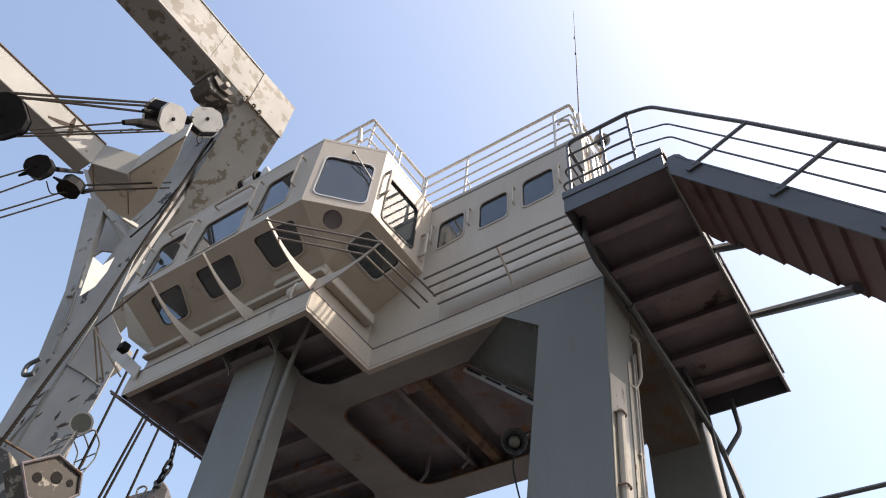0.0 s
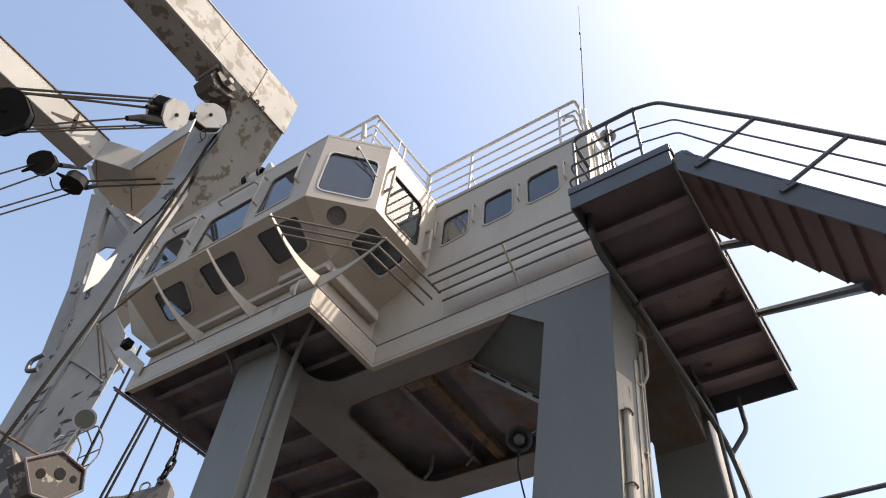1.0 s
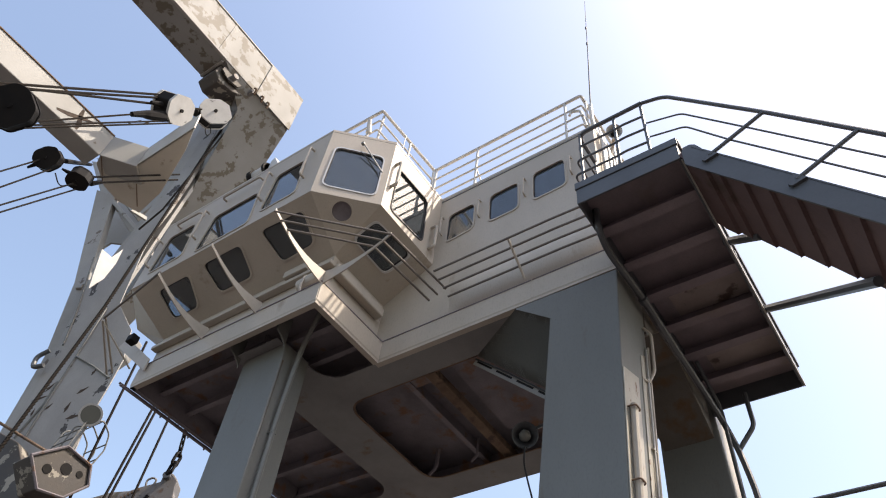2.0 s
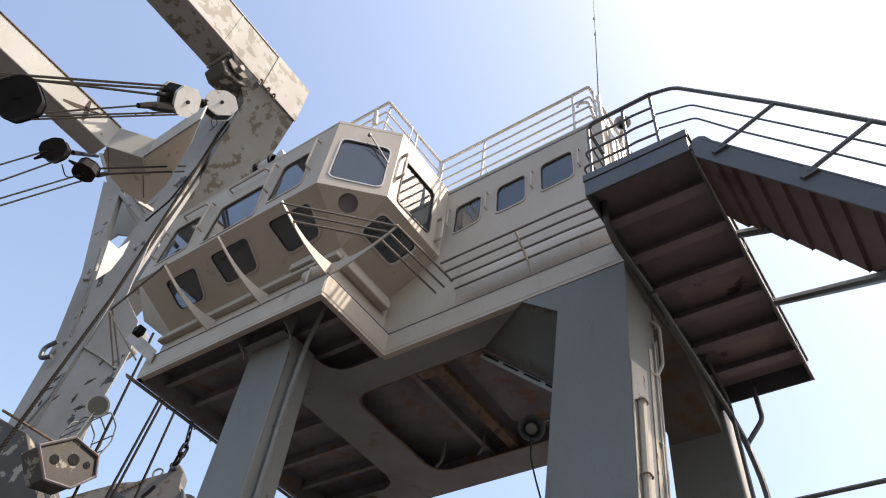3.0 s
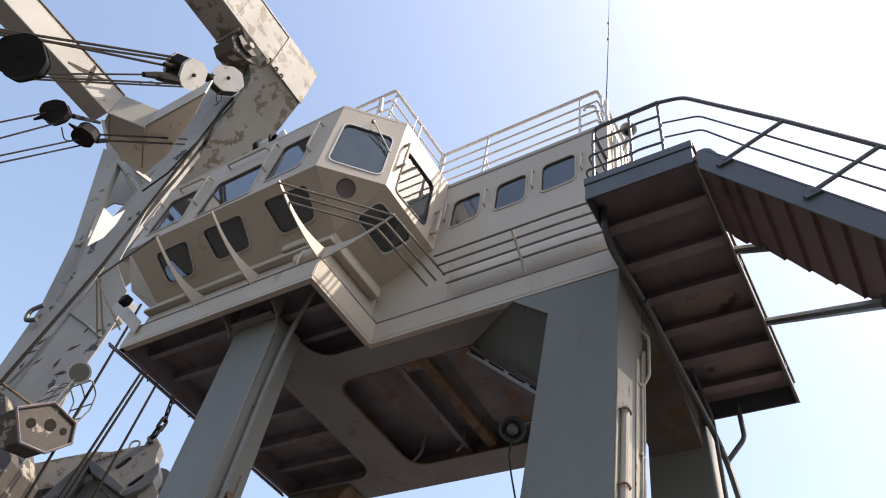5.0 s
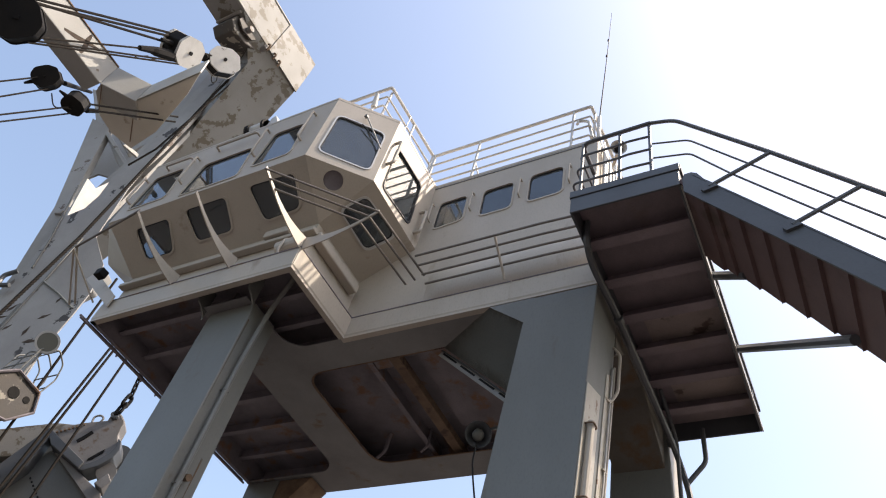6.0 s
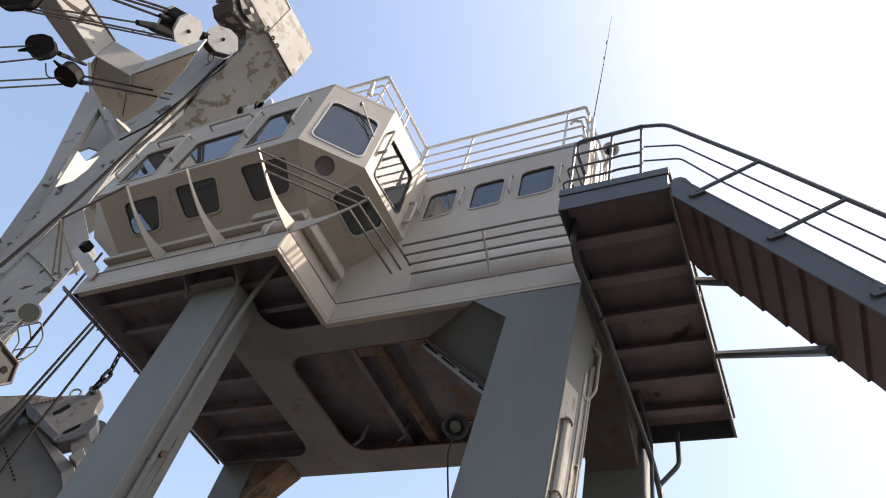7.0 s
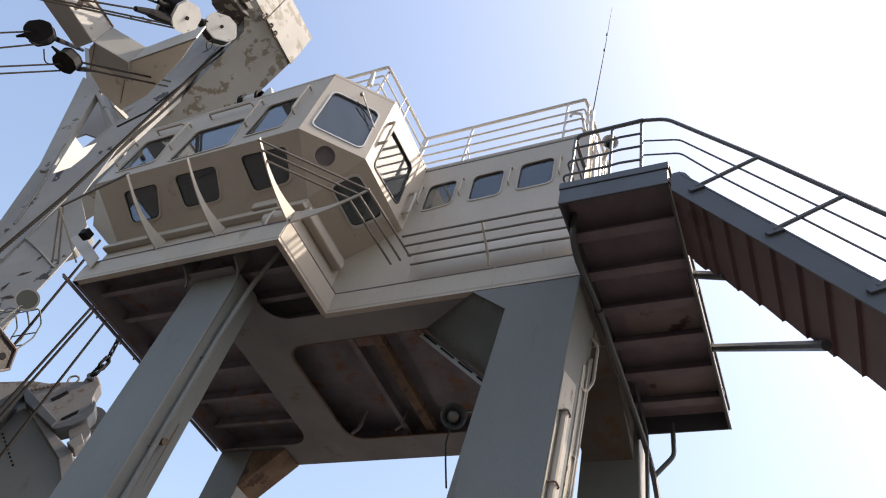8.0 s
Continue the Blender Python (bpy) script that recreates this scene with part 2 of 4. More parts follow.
part("edge_plate", fascia_run((XL, Y1, 0), (-0.004, Y1, 0), (0, -1, 0)), BEIGE, platform, "beige painted edge plate")
part("edge_plate", fascia_run((-0.003, Y1 + 0.003, 0.003), (-0.003, 0.0, 0.003), (1, 0, 0)), BEIGE, platform, "beige painted edge plate")
part("edge_plate", fascia_run((-0.05, 0, 0.006), (XR, 0, 0.006), (0, -1, 0)), BEIGE, platform, "beige painted edge plate")
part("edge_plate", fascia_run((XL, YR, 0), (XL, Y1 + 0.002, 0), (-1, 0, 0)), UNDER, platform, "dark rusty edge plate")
seam = bmesh.new()
for a, b in (((XL, Y1 - 0.006, 0), (0, Y1 - 0.006, 0)), ((0.002, Y1, 0), (0.002, 0, 0)), ((0, -0.006, 0), (XR, -0.006, 0))):
    add_box(seam, (min(a[0], b[0]) - 0.003, min(a[1], b[1]) - 0.003, H - 0.012), (max(a[0], b[0]) + 0.003, max(a[1], b[1]) + 0.003, H + 0.001))
part("seam", seam, UNDER, platform, "dark open seam")
weld = box((2.06, -0.014, 0.06), (2.07, -0.004, H), 0.002)
part("weld", weld, BEIGE, platform)

part("deck_plate", sheet([(XL + 0.02, Y1 + 0.05, H - 0.004), (-0.05, Y1 + 0.05, H - 0.004), (-0.05, 0.05, H - 0.004), (XR, 0.05, H - 0.004), (XR, YR, H - 0.004), (XL + 0.02, YR, H - 0.004)], [], (0, 0, -0.02)), UNDER, platform, "rusty deck plating")

# lower flange frame with rounded openings
ZF = 0.014
fillet = [(-0.50 - 0.30 * math.cos(i * math.pi / 16), -0.294 + 0.30 * math.sin(i * math.pi / 16), ZF) for i in range(9)]
fillet2 = [(-1.82 + 0.30 * math.cos(i * math.pi / 16), 2.03 + 0.30 * math.sin(i * math.pi / 16), ZF) for i in range(9)]
outer = [(-1.52, -0.9, ZF), (-0.80, -0.9, ZF)] + fillet + [(XR, 0.006, ZF), (XR, YR, ZF), (XL + 0.02, YR, ZF), (XL + 0.02, 2.33, ZF)] + fillet2[::-1]
hole = rounded([(-0.86, 0.45, ZF), (2.28, 0.45, ZF), (2.28, 2.32, ZF), (-0.86, 2.32, ZF)], 0.30, 6)
part("flange", sheet(outer, [hole], (0, 0, 0.016)), SOFFIT, platform, "grey bottom flange with rounded openings")
part("rusted_edge", sheet([(x, y, z - 0.003) for x, y, z in grown(hole, 0.012)], [[(x, y, z - 0.003) for x, y, z in grown(hole, -0.018)]], (0, 0, 0.012)), RUSTY, platform, "rusted edge of the opening")
# webs that stand on the flange
for a, b in (((-0.9, 0.2, 0.03), (2.3, 0.215, H - 0.024)), ((-1.18, -0.8, 0.03), (-1.165, 2.5, H - 0.024)), ((XL + 0.05, 2.55, 0.03), (XR, 2.565, H - 0.024)), ((2.66, 0.2, 0.03), (2.675, 2.55, H - 0.024))):
    part("web", box(a, b, 0.0), UNDER, platform)


def joist(a, b, wide=0.09, deep=0.13, mat=UNDER):
    """A bulb flat under the deck: thin web with a thick lower edge."""
    a, b = Vector(a), Vector(b)
    side = (b - a).cross(Vector((0, 0, 1))).normalized()
    prof = [(-0.006, 0), (0.006, 0), (0.006, -deep + 0.03), (wide / 2, -deep + 0.018), (wide / 2, -deep), (-wide * 0.2, -deep), (-0.006, -deep + 0.02)]
    return add_prism(bmesh.new(), [a + side * p + Vector((0, 0, z)) for p, z in prof], b - a)


ZD = H - 0.024
for y in (-0.72, -0.25, 0.30, 0.86, 1.42, 1.98):
    part("joist", joist((XL + 0.06, y, ZD), (-1.19, y, ZD), 0.10, 0.17), UNDER, platform)
for y in (-0.62, -0.2):
    part("joist", joist((-1.16, y, ZD), (-0.05, y, ZD), 0.10, 0.17), UNDER, platform)
for x in (-0.02, 1.75):
    part("joist", joist((x, 0.22, ZD), (x, 2.55, ZD), 0.10, 0.20), UNDER, platform)
part("joist", box((0.30, 0.22, 0.08), (0.44, 2.55, 0.18), 0.01), RUSTY, platform, "heavily rusted girder")
part("liner_plate", prism([(0.55, 0.35, 0.27), (1.70, 0.35, 0.27), (1.70, 2.2, 0.20), (0.95, 2.3, 0.20), (0.55, 2.0, 0.22)], (0, 0, 0.01)), UNDER, platform)
part("end_stop", box((0.03, 0.46, 0.14), (0.29, 0.72, 0.27), 0.01), UNDER, platform)
for x in (0.05, -0.62):
    part("bracket_rod", tube(bent([(x, 2.1, 0.30), (x, 2.1, 0.02), (x - 0.09, 2.1, -0.05)], 0.05), 0.018), UNDER, platform)
part("bracket_rod", tube(bent([(-0.55, 2.05, 0.28), (-0.62, 2.12, 0.05), (-0.75, 2.16, 0.0)], 0.05), 0.022), UNDER, platform)


def leg(top, foot, mat=GREY, name="leg"):
    """A welded box leg; top and foot give x0, x1, y0, y1, z."""
    bm = bmesh.new()
    rings = []
    for x0, x1, y0, y1, z in (top, foot):
        rings.append([(x0, y0, z), (x1, y0, z), (x1, y1, z), (x0, y1, z)])
    vs = [[bm.verts.new(p) for p in r] for r in rings]
    bm.faces.new(vs[0])
    bm.faces.new(vs[1][::-1])
    for i in range(4):
        bm.faces.new((vs[0][i - 1], vs[1][i - 1], vs[1][i], vs[0][i]))
    bmesh.ops.bevel(bm, geom=list(bm.edges), offset=0.012, segments=2, affect="EDGES", profile=0.5)
    return part(name, bm, mat, platform, "grey painted steel box leg")


FOOT = -Z0
leg((2.29, 3.03, 0.004, 0.62, 0.0), (1.72, 2.62, 0.004, 0.62, FOOT))
leg((-1.42, -0.735, -0.80, -0.40, 0.0), (-1.32, -0.62, -0.80, -0.36, FOOT))
leg((2.42, 3.07, 2.36, 2.86, -0.002), (2.30, 3.30, 2.36, 2.86, FOOT))
leg((-3.14, -2.55, 2.36, 2.80, -0.002), (-3.14, -2.55, 2.36, 2.80, FOOT))

# haunch of the near leg: a plate that bends down from the flange to the leg
bm = bmesh.new()
rows = []
for i in range(9):
    s = i / 8
    front = Vector((1.86, 0.004, -0.002)).lerp(Vector((2.34, 0.004, -0.385)), s)
    rear = Vector((1.10, 0.44, -0.002)).lerp(Vector((2.12, 0.46, -0.93)), s)
    rows.append([bm.verts.new(front.lerp(rear, j / 6) + Vector((0, 0, 0.05 * math.sin(math.pi * j / 6) * math.sin(math.pi * s)))) for j in range(7)])
for a, b in zip(rows, rows[1:]):
    for j in range(6):
        bm.faces.new((a[j], a[j + 1], b[j + 1], b[j]))
bmesh.ops.solidify(bm, geom=list(bm.faces), thickness=0.014)
part("haunch", bm, GREY, platform, "grey knee plate", smooth=True)
part("gusset", prism([(1.85, 0.003, -0.002), (2.36, 0.003, -0.41), (2.36, 0.003, -0.002)], (0, 0.10, 0)), GREY, platform)
a, b = Vector((1.08, 0.46, -0.03)), Vector((2.10, 0.50, -0.95))
side_ = (b - a).cross(Vector((0, 1, 0))).normalized()
side_ = side_ if side_.z > 0 else -side_
part("cable_strip", prism([a, b, b - side_ * 0.07, a - side_ * 0.07], (0, 0.012, 0)), SOFFIT, platform, "pale flat bar that carries a cable")
for i in range(4):
    p, q = a.lerp(b, i / 4 + 0.03), a.lerp(b, (i + 1) / 4 - 0.03)
    part("strip_slot", prism([p + Vector((0, -0.004, 0)) - side_ * 0.012, q + Vector((0, -0.004, 0)) - side_ * 0.012, q + Vector((0, -0.004, 0)) - side_ * 0.034, p + Vector((0, -0.004, 0)) - side_ * 0.034], (0, 0.012, 0)), BLACK, platform, "dark slot")
part("cable", tube([a + Vector((0, -0.02, -0.01)), a.lerp(b, 0.4) + Vector((0, -0.02, 0.012)), b + Vector((0, -0.02, -0.005))], 0.010, 6), RUBBER, platform)

# haunches of the rear beam
part("haunch", prism([(-2.57, 2.38, -0.002), (-1.98, 2.38, -0.002), (-2.57, 2.38, -0.62)], (0, 0.42, 0), 0.01), RUSTY, platform, "rust stained knee plate")
part("haunch", prism([(2.45, 2.42, -0.002), (2.45, 1.55, -0.002), (2.45, 2.42, -0.55)], (0.58, 0, 0), 0.01), TAN, platform, "tan stained knee plate")
part("haunch", prism([(2.45, 0.60, -0.002), (2.45, 1.05, -0.002), (2.45, 0.60, -0.42)], (0.58, 0, 0), 0.01), TAN, platform, "tan stained knee plate")
part("soffit_plate", box((2.42, 0.62, -0.012), (3.02, 2.40, -0.003), 0.003), TAN, platform, "tan stained soffit")
# curved brackets over the forward leg
for x in (-1.47, -0.72):
    prof = [(x, -0.84, 0.3), (x, -1.07, 0.3)] + [(x, -1.07 + 0.23 * math.sin(i * math.pi / 12), 0.06 - 0.16 * (1 - math.cos(i * math.pi / 12)) * 0.4 - 0.02 * i) for i in range(1, 7)]
    part("knee_bracket", prism(prof, (0.02, 0, 0)), GREY, platform)

# thin pipes and hooks along the far end of the deck
for k, (dx, dz) in enumerate(((-0.03, -0.02), (-0.075, 0.03))):
    part("edge_pipe", tube([(XL + dx, Y1 - 0.12, dz), (XL + dx, 2.3, dz)], 0.016, 8), UNDER, platform)
for y in (-0.55, -0.05, 0.25, 1.2):
    part("hook", tube(bent([(XL - 0.05, y, 0.02), (XL - 0.10, y + 0.02, -0.02), (XL - 0.11, y + 0.02, 0.06)], 0.03), 0.012, 6), UNDER, platform)

# ---- pipes on the legs ----
pipe = thing("down_pipe", (-0.5, -0.9, -7.3), "grey steel pipe clipped along a box leg", "pipe")
part("tube", tube(bent([(-0.30, -0.80, 0.30), (-0.60, -0.665, -0.004), (-0.665, -0.655, -0.84), (-0.66, -0.65, -2.2), (-0.58, -0.64, FOOT)], 0.3), 0.03), GREY, pipe)
for z in (-1.2, -2.3, -3.5):
    part("clip", box((-0.73, -0.685, z), (-0.64, -0.62, z + 0.012), 0.003), GREY, pipe)
stub = thing("pipe_stub", (-0.65, -0.65, -2.2), "short rusty pipe stub on a grey leg", "pipe")
part("tube", tube([(-0.72, -0.58, -2.17), (-0.62, -0.59, -2.19)], 0.035, 10), RUSTY, stub)



def fore_side(z):
    return -0.735 - 0.115 * z / 7.3


for y0, y1, z0, z1 in ((-0.606, -0.572, -3.4, -2.24), (-0.785, -0.765, -1.5, -0.25), (-0.50, -0.48, -2.6, -1.9)):
    part("rust_streak", prism([(fore_side(z0) + 0.001, y0 + 0.008, z0), (fore_side(z0) + 0.001, y1 - 0.012, z0), (fore_side(z1) + 0.001, y1, z1), (fore_side(z1) + 0.001, y0, z1)], (0.002, 0, 0)), TAN, platform, "rusty run-off streak")

riser = thing("cable_riser", (3.05, 0.2, -7.3), "cream pipes and cables strapped to a leg", "pipe", "risers on the leg")


def leg_side(z):
    return 3.03 + 0.41 * z / 7.3


for y, r, top, m in ((0.10, 0.034, -1.62, BEIGE), (0.545, 0.011, -0.66, PIPE), (0.59, 0.013, -0.60, BEIGE)):
    part("tube", tube([(leg_side(top) + r + 0.012, y, top), (leg_side(-3) + r + 0.012, y, -3), (leg_side(FOOT) + r + 0.012, y, FOOT)], r, 10), m, riser)
part("tube", tube(bent([(3.02, 0.56, -0.36), (3.08, 0.58, -0.45), (3.05, 0.60, -0.9), (2.99, 0.56, -1.05), (2.97, 0.44, -1.06)], 0.05), 0.016), BEIGE, riser)
for z in (-1.66, -2.35, -3.1):
    part("clamp", tube(bent([(leg_side(z), 0.05, z), (leg_side(z) + 0.085, 0.05, z), (leg_side(z) + 0.085, 0.15, z), (leg_side(z), 0.15, z)], 0.03), 0.008), RUSTY, riser)
for z in (-1.05, -1.8, -2.6, -3.4):
    part("strap", box((leg_side(z) - 0.002, 0.50, z), (leg_side(z) + 0.034, 0.61, z + 0.012), 0.002), CREAM_AND_SUN, riser)

# panels start where the sun reaches the leg; their cream carries the sunlight
cover = thing("sunlit_leg_panel", (2.95, 0.2, -7.3), "rust spotted cream panel cut to the sunlit part of the leg", "cover", "covers on the legs")
for x0, x1, y0, y1, z0 in ((leg_side(-1.25), leg_side(FOOT), 0.012, 0.36, -1.25), (leg_side(-0.80), leg_side(FOOT), 0.44, 0.61, -0.80)):
    part("panel", prism([(x0 + 0.001, y0, z0), (x0 + 0.001, y1, z0 + 0.12), (x1 + 0.001, y1, FOOT), (x1 + 0.001, y0, FOOT)], (0.009, 0, 0), 0.002), CREAM_AND_SUN, cover)
# sunlight on the rear leg's side, made as a cream strip
rear_sunlit = thing("sunlit_leg_panel", (3.1, 2.6, -7.3), "cream strip standing in for sunlight on a rear leg", "cover", "covers on the legs")
part("panel", prism([(3.071, 2.38, -0.15), (3.071, 2.84, -0.15), (3.301, 2.84, FOOT), (3.301, 2.38, FOOT)], (0.009, 0, 0), 0.002), CREAM_AND_SUN, rear_sunlit)

# ---- the control cabin ----
cabin = thing("control_cabin", (-0.5, 0.6, H), "beige steel control cabin with a faceted window bay", "cabin")
ZR, ZB, ZL = 3.012, 1.604, 0.65
YA, YB, XA, XB, YW = -1.632, -1.016, -0.14, 0.497, 0.12
XE, XE2 = -3.55, -4.15   # far end of the bay and its corner
XH = 2.92                # end of the long wall
YH = 2.62

# bay, upright upper band
wall_with_windows(cabin, [(XA, YA, ZB), (XE, YA, ZB), (XE, YA, ZR), (XA, YA, ZR)],
                  [[(-0.46, YA, 1.80), (-1.10, YA, 1.80), (-1.05, YA, 2.60), (-0.52, YA, 2.60)],
                   [(-1.26, YA, 1.68), (-2.30, YA, 1.68), (-2.22, YA, 2.42), (-1.33, YA, 2.42)],
                   [(-2.60, YA, 1.80), (-3.34, YA, 1.80), (-3.28, YA, 2.58), (-2.68, YA, 2.58)]], (0, -1, 0), BEIGE)
cu = Vector((XB - XA, YB - YA, 0)).normalized()
cn = Vector((cu.y, -cu.x, 0))
wall_with_windows(cabin, [(XA, YA, ZB), (XB, YB, ZB), (XB, YB, ZR), (XA, YA, ZR)],
                  [on_plane((XA, YA, 0), cu, (0, 0, 1), [(0.10, 1.77), (0.79, 1.75), (0.78, 2.63), (0.11, 2.66)])], cn, ALU, r=0.11, rim=0.016)
wall_with_windows(cabin, [(XB, YB, ZB), (XB, YW, ZB), (XB, YW, ZR), (XB, YB, ZR)],
                  [[(XB, -0.84, 1.71), (XB, -0.17, 1.78), (XB, -0.19, 2.64), (XB, -0.86, 2.60)]], (1, 0, 0), RUBBER)
wall_with_windows(cabin, [(XE, YA, ZB), (XE2, YB, ZB), (XE2, YB, ZR), (XE, YA, ZR)], [], (-0.7, -0.7, 0), BEIGE)
wall_with_windows(cabin, [(XE2, YB, ZB), (XE2, YH, ZB), (XE2, YH, ZR), (XE2, YB, ZR)],
                  [[(XE2, -0.8, 1.75), (XE2, 0.3, 1.75), (XE2, 0.3, 2.6), (XE2, -0.8, 2.6)], [(XE2, 0.7, 1.75), (XE2, 1.9, 1.75), (XE2, 1.9, 2.6), (XE2, 0.7, 2.6)]], (-1, 0, 0), BEIGE)

# bay, underside that slopes in to the lower wall
YI, XI, ZI = -0.895, -0.24, 1.18
XIE = -3.45
sv = Vector((0, YI - YA, ZI - ZB))
sl = sv.length
sv.normalize()


def slope_quad(quad):
    return on_plane((0, YA, ZB), (1, 0, 0), sv, quad)


wall_with_windows(cabin, [(XA, YA, ZB), (XE, YA, ZB), (XIE, YI, ZI), (XI, YI, ZI)],
                  [slope_quad(q) for q in ([(-3.12, 0.20), (-2.48, 0.20), (-2.58, 0.66), (-3.10, 0.66)],
                                           [(-2.19, 0.17), (-1.47, 0.17), (-1.52, 0.62), (-2.14, 0.62)],
                                           [(-1.09, 0.14), (-0.36, 0.16), (-0.42, 0.60), (-1.00, 0.63)])],
                  Vector((1, 0, 0)).cross(sv) * -1 if Vector((1, 0, 0)).cross(sv).z > 0 else Vector((1, 0, 0)).cross(sv), BEIGE)
tn = cu.cross(Vector((XI, YI, ZI)) - Vector((XA, YA, ZB))).normalized()
tn = tn if tn.z < 0 else -tn
tv = cu.cross(tn).normalized()
tv = tv if tv.z < 0 else -tv
tc = Vector((XA, YA, ZB)) + cu * 0.425 + tv * 0.175
ring = [tc + cu * (0.135 * math.cos(a * math.tau / 24)) + tv * (0.135 * math.sin(a * math.tau / 24)) for a in range(24)]
part("wall_panel", sheet([(XA, YA, ZB), (XB, YB, ZB), (XI, YI, ZI)], [ring], -tn * 0.05), BEIGE, cabin)
port = part("port_hole", sheet([p + tn * 0.004 for p in grown(ring, 0.015)], [[p + tn * 0.004 for p in grown(ring, -0.01)]], -tn * 0.03), BEIGE, cabin)
part("cover", prism([p - tn * 0.03 for p in ring], -tn * 0.01), UNDER, port, "dark mesh cover")
rv = (Vector((XI, 0, ZI)) - Vector((XB, 0, ZB))).normalized()
rq = on_plane((XB, 0, ZB), (0, 1, 0), rv, [(-0.90, 0.54), (-0.89, 0.17), (-0.20, 0.13), (-0.24, 0.55)])
rn = Vector((0, 1, 0)).cross(rv)
wall_with_windows(cabin, [(XB, YB, ZB), (XB, YW, ZB), (XI, YW, ZI), (XI, YI, ZI)], [rq], rn if rn.z < 0 else -rn, ALU)
wall_with_windows(cabin, [(XE, YA, ZB), (XE2, YB, ZB), (XIE, YI, ZI)], [], (-0.5, -0.5, -0.7), BEIGE)
wall_with_windows(cabin, [(XE2, YB, ZB), (XE2, YH, ZB), (XIE, YH, ZI), (XIE, YI, ZI)], [], (-0.5, 0, -0.8), BEIGE)

# lower wall, ledge and long wall
part("lower_wall", box((XIE, YI, H), (XI, YI + 0.05, ZI), 0), BEIGE, cabin)
part("lower_wall", box((XI - 0.05, YI + 0.05, H), (XI, YW, ZI), 0), BEIGE, cabin)
part("lower_wall", box((XIE, YI + 0.05, H), (XIE + 0.05, YH, ZI), 0), BEIGE, cabin)
part("ledge", box((XIE - 0.02, YI - 0.10, 0.92), (XI + 0.08, YI - 0.001, 0.98), 0.012), BEIGE, cabin)
part("ledge", box((XI + 0.001, YI + 0.002, 0.84), (XI + 0.13, 0.03, 0.98), 0.02), BEIGE, cabin)
wall_with_windows(cabin, [(XI - 0.05, YW, H), (XH, YW, H), (XH, YW, ZR), (XI - 0.05, YW, ZR)],
                  [[(0.67, YW, 1.95), (1.11, YW, 2.00), (1.10, YW, 2.56), (0.67, YW, 2.54)],
                   [(1.35, YW, 1.97), (1.80, YW, 1.98), (1.79, YW, 2.56), (1.34, YW, 2.54)],
                   [(2.02, YW, 1.99), (2.49, YW, 2.01), (2.48, YW, 2.60), (2.01, YW, 2.58)]], (0, -1, 0), BEIGE)
wall_with_windows(cabin, [(XH, YW + 0.05, H), (XH, YH, H), (XH, YH, ZR), (XH, YW + 0.05, ZR)], [[(XH, 1.5, 1.9), (XH, 2.1, 1.9), (XH, 2.1, 2.55), (XH, 1.5, 2.55)]], (1, 0, 0), BEIGE)
wall_with_windows(cabin, [(XE2, YH, ZI), (XH - 0.05, YH, ZI), (XH - 0.05, YH, ZR), (XE2, YH, ZR)],
                  [[(x, YH, 1.7), (x + 1.1, YH, 1.7), (x + 1.1, YH, 2.6), (x, YH, 2.6)] for x in (-3.9, -2.4, -0.9)], (0, 1, 0), BEIGE)
part("lower_wall", box((XIE, YH - 0.05, H), (XH - 0.05, YH, ZI - 0.001), 0), BEIGE, cabin)
# rounded swelling of the long wall under its windows
bm = bmesh.new()
swage = []
for i in range(15):
    x = 0.86 + 0.03 * i if i < 9 else 1.10 + (XH - 0.012 - 1.10) * (i - 8) / 6
    deep = 0.062 * math.sin(min(1.0, i / 8) * math.pi / 2)
    swage.append([bm.verts.new((x, YW - 0.001 - deep * math.sin(math.pi * k / 12) ** 0.7, 0.50 + 0.52 * k / 12)) for k in range(13)])
for a, b in zip(swage, swage[1:]):
    for k in range(12):
        bm.faces.new((a[k], a[k + 1], b[k + 1], b[k]))
part("wall_swage", bm, BEIGE, cabin, smooth=True)
# roof with a small overhang
roof_loop = [(XA, YA - 0.004, ZR), (XB + 0.004, YB, ZR), (XB + 0.004, YW - 0.004, ZR), (XH + 0.004, YW - 0.004, ZR), (XH + 0.004, YH + 0.004, ZR), (XE2 - 0.03, YH + 0.03, ZR), (XE2 - 0.03, YB, ZR), (XE, YA - 0.004, ZR)]
part("roof", sheet(roof_loop, [], (0, 0, 0.05)), BEIGE, cabin)
part("inner_lining", sheet([(x * 0.985, y * 0.97, ZR - 0.03) for x, y, z in roof_loop], [], (0, 0, -0.02)), INSIDE, cabin, "ceiling lining darkened for a dim cabin")
part("inner_floor", sheet([(XI - 0.1, YI + 0.1, ZI - 0.02), (XI - 0.1, YW + 0.1, ZI - 0.02), (XH - 0.1, YW + 0.1, ZI - 0.02), (XH - 0.1, YH - 0.1, ZI - 0.02), (XIE + 0.1, YH - 0.1, ZI - 0.02), (XIE + 0.1, YI + 0.1, ZI - 0.02)], [], (0, 0, -0.03)), INSIDE, cabin)


def grab_rail(a, b, out, stand=0.08, r=0.017):
    a, b, o = Vector(a), Vector(b), Vector(out)
    return part("grab_rail", tube(bent([a, a + o * stand, b + o * stand, b], 0.04), r, 8), BEIGE, cabin)


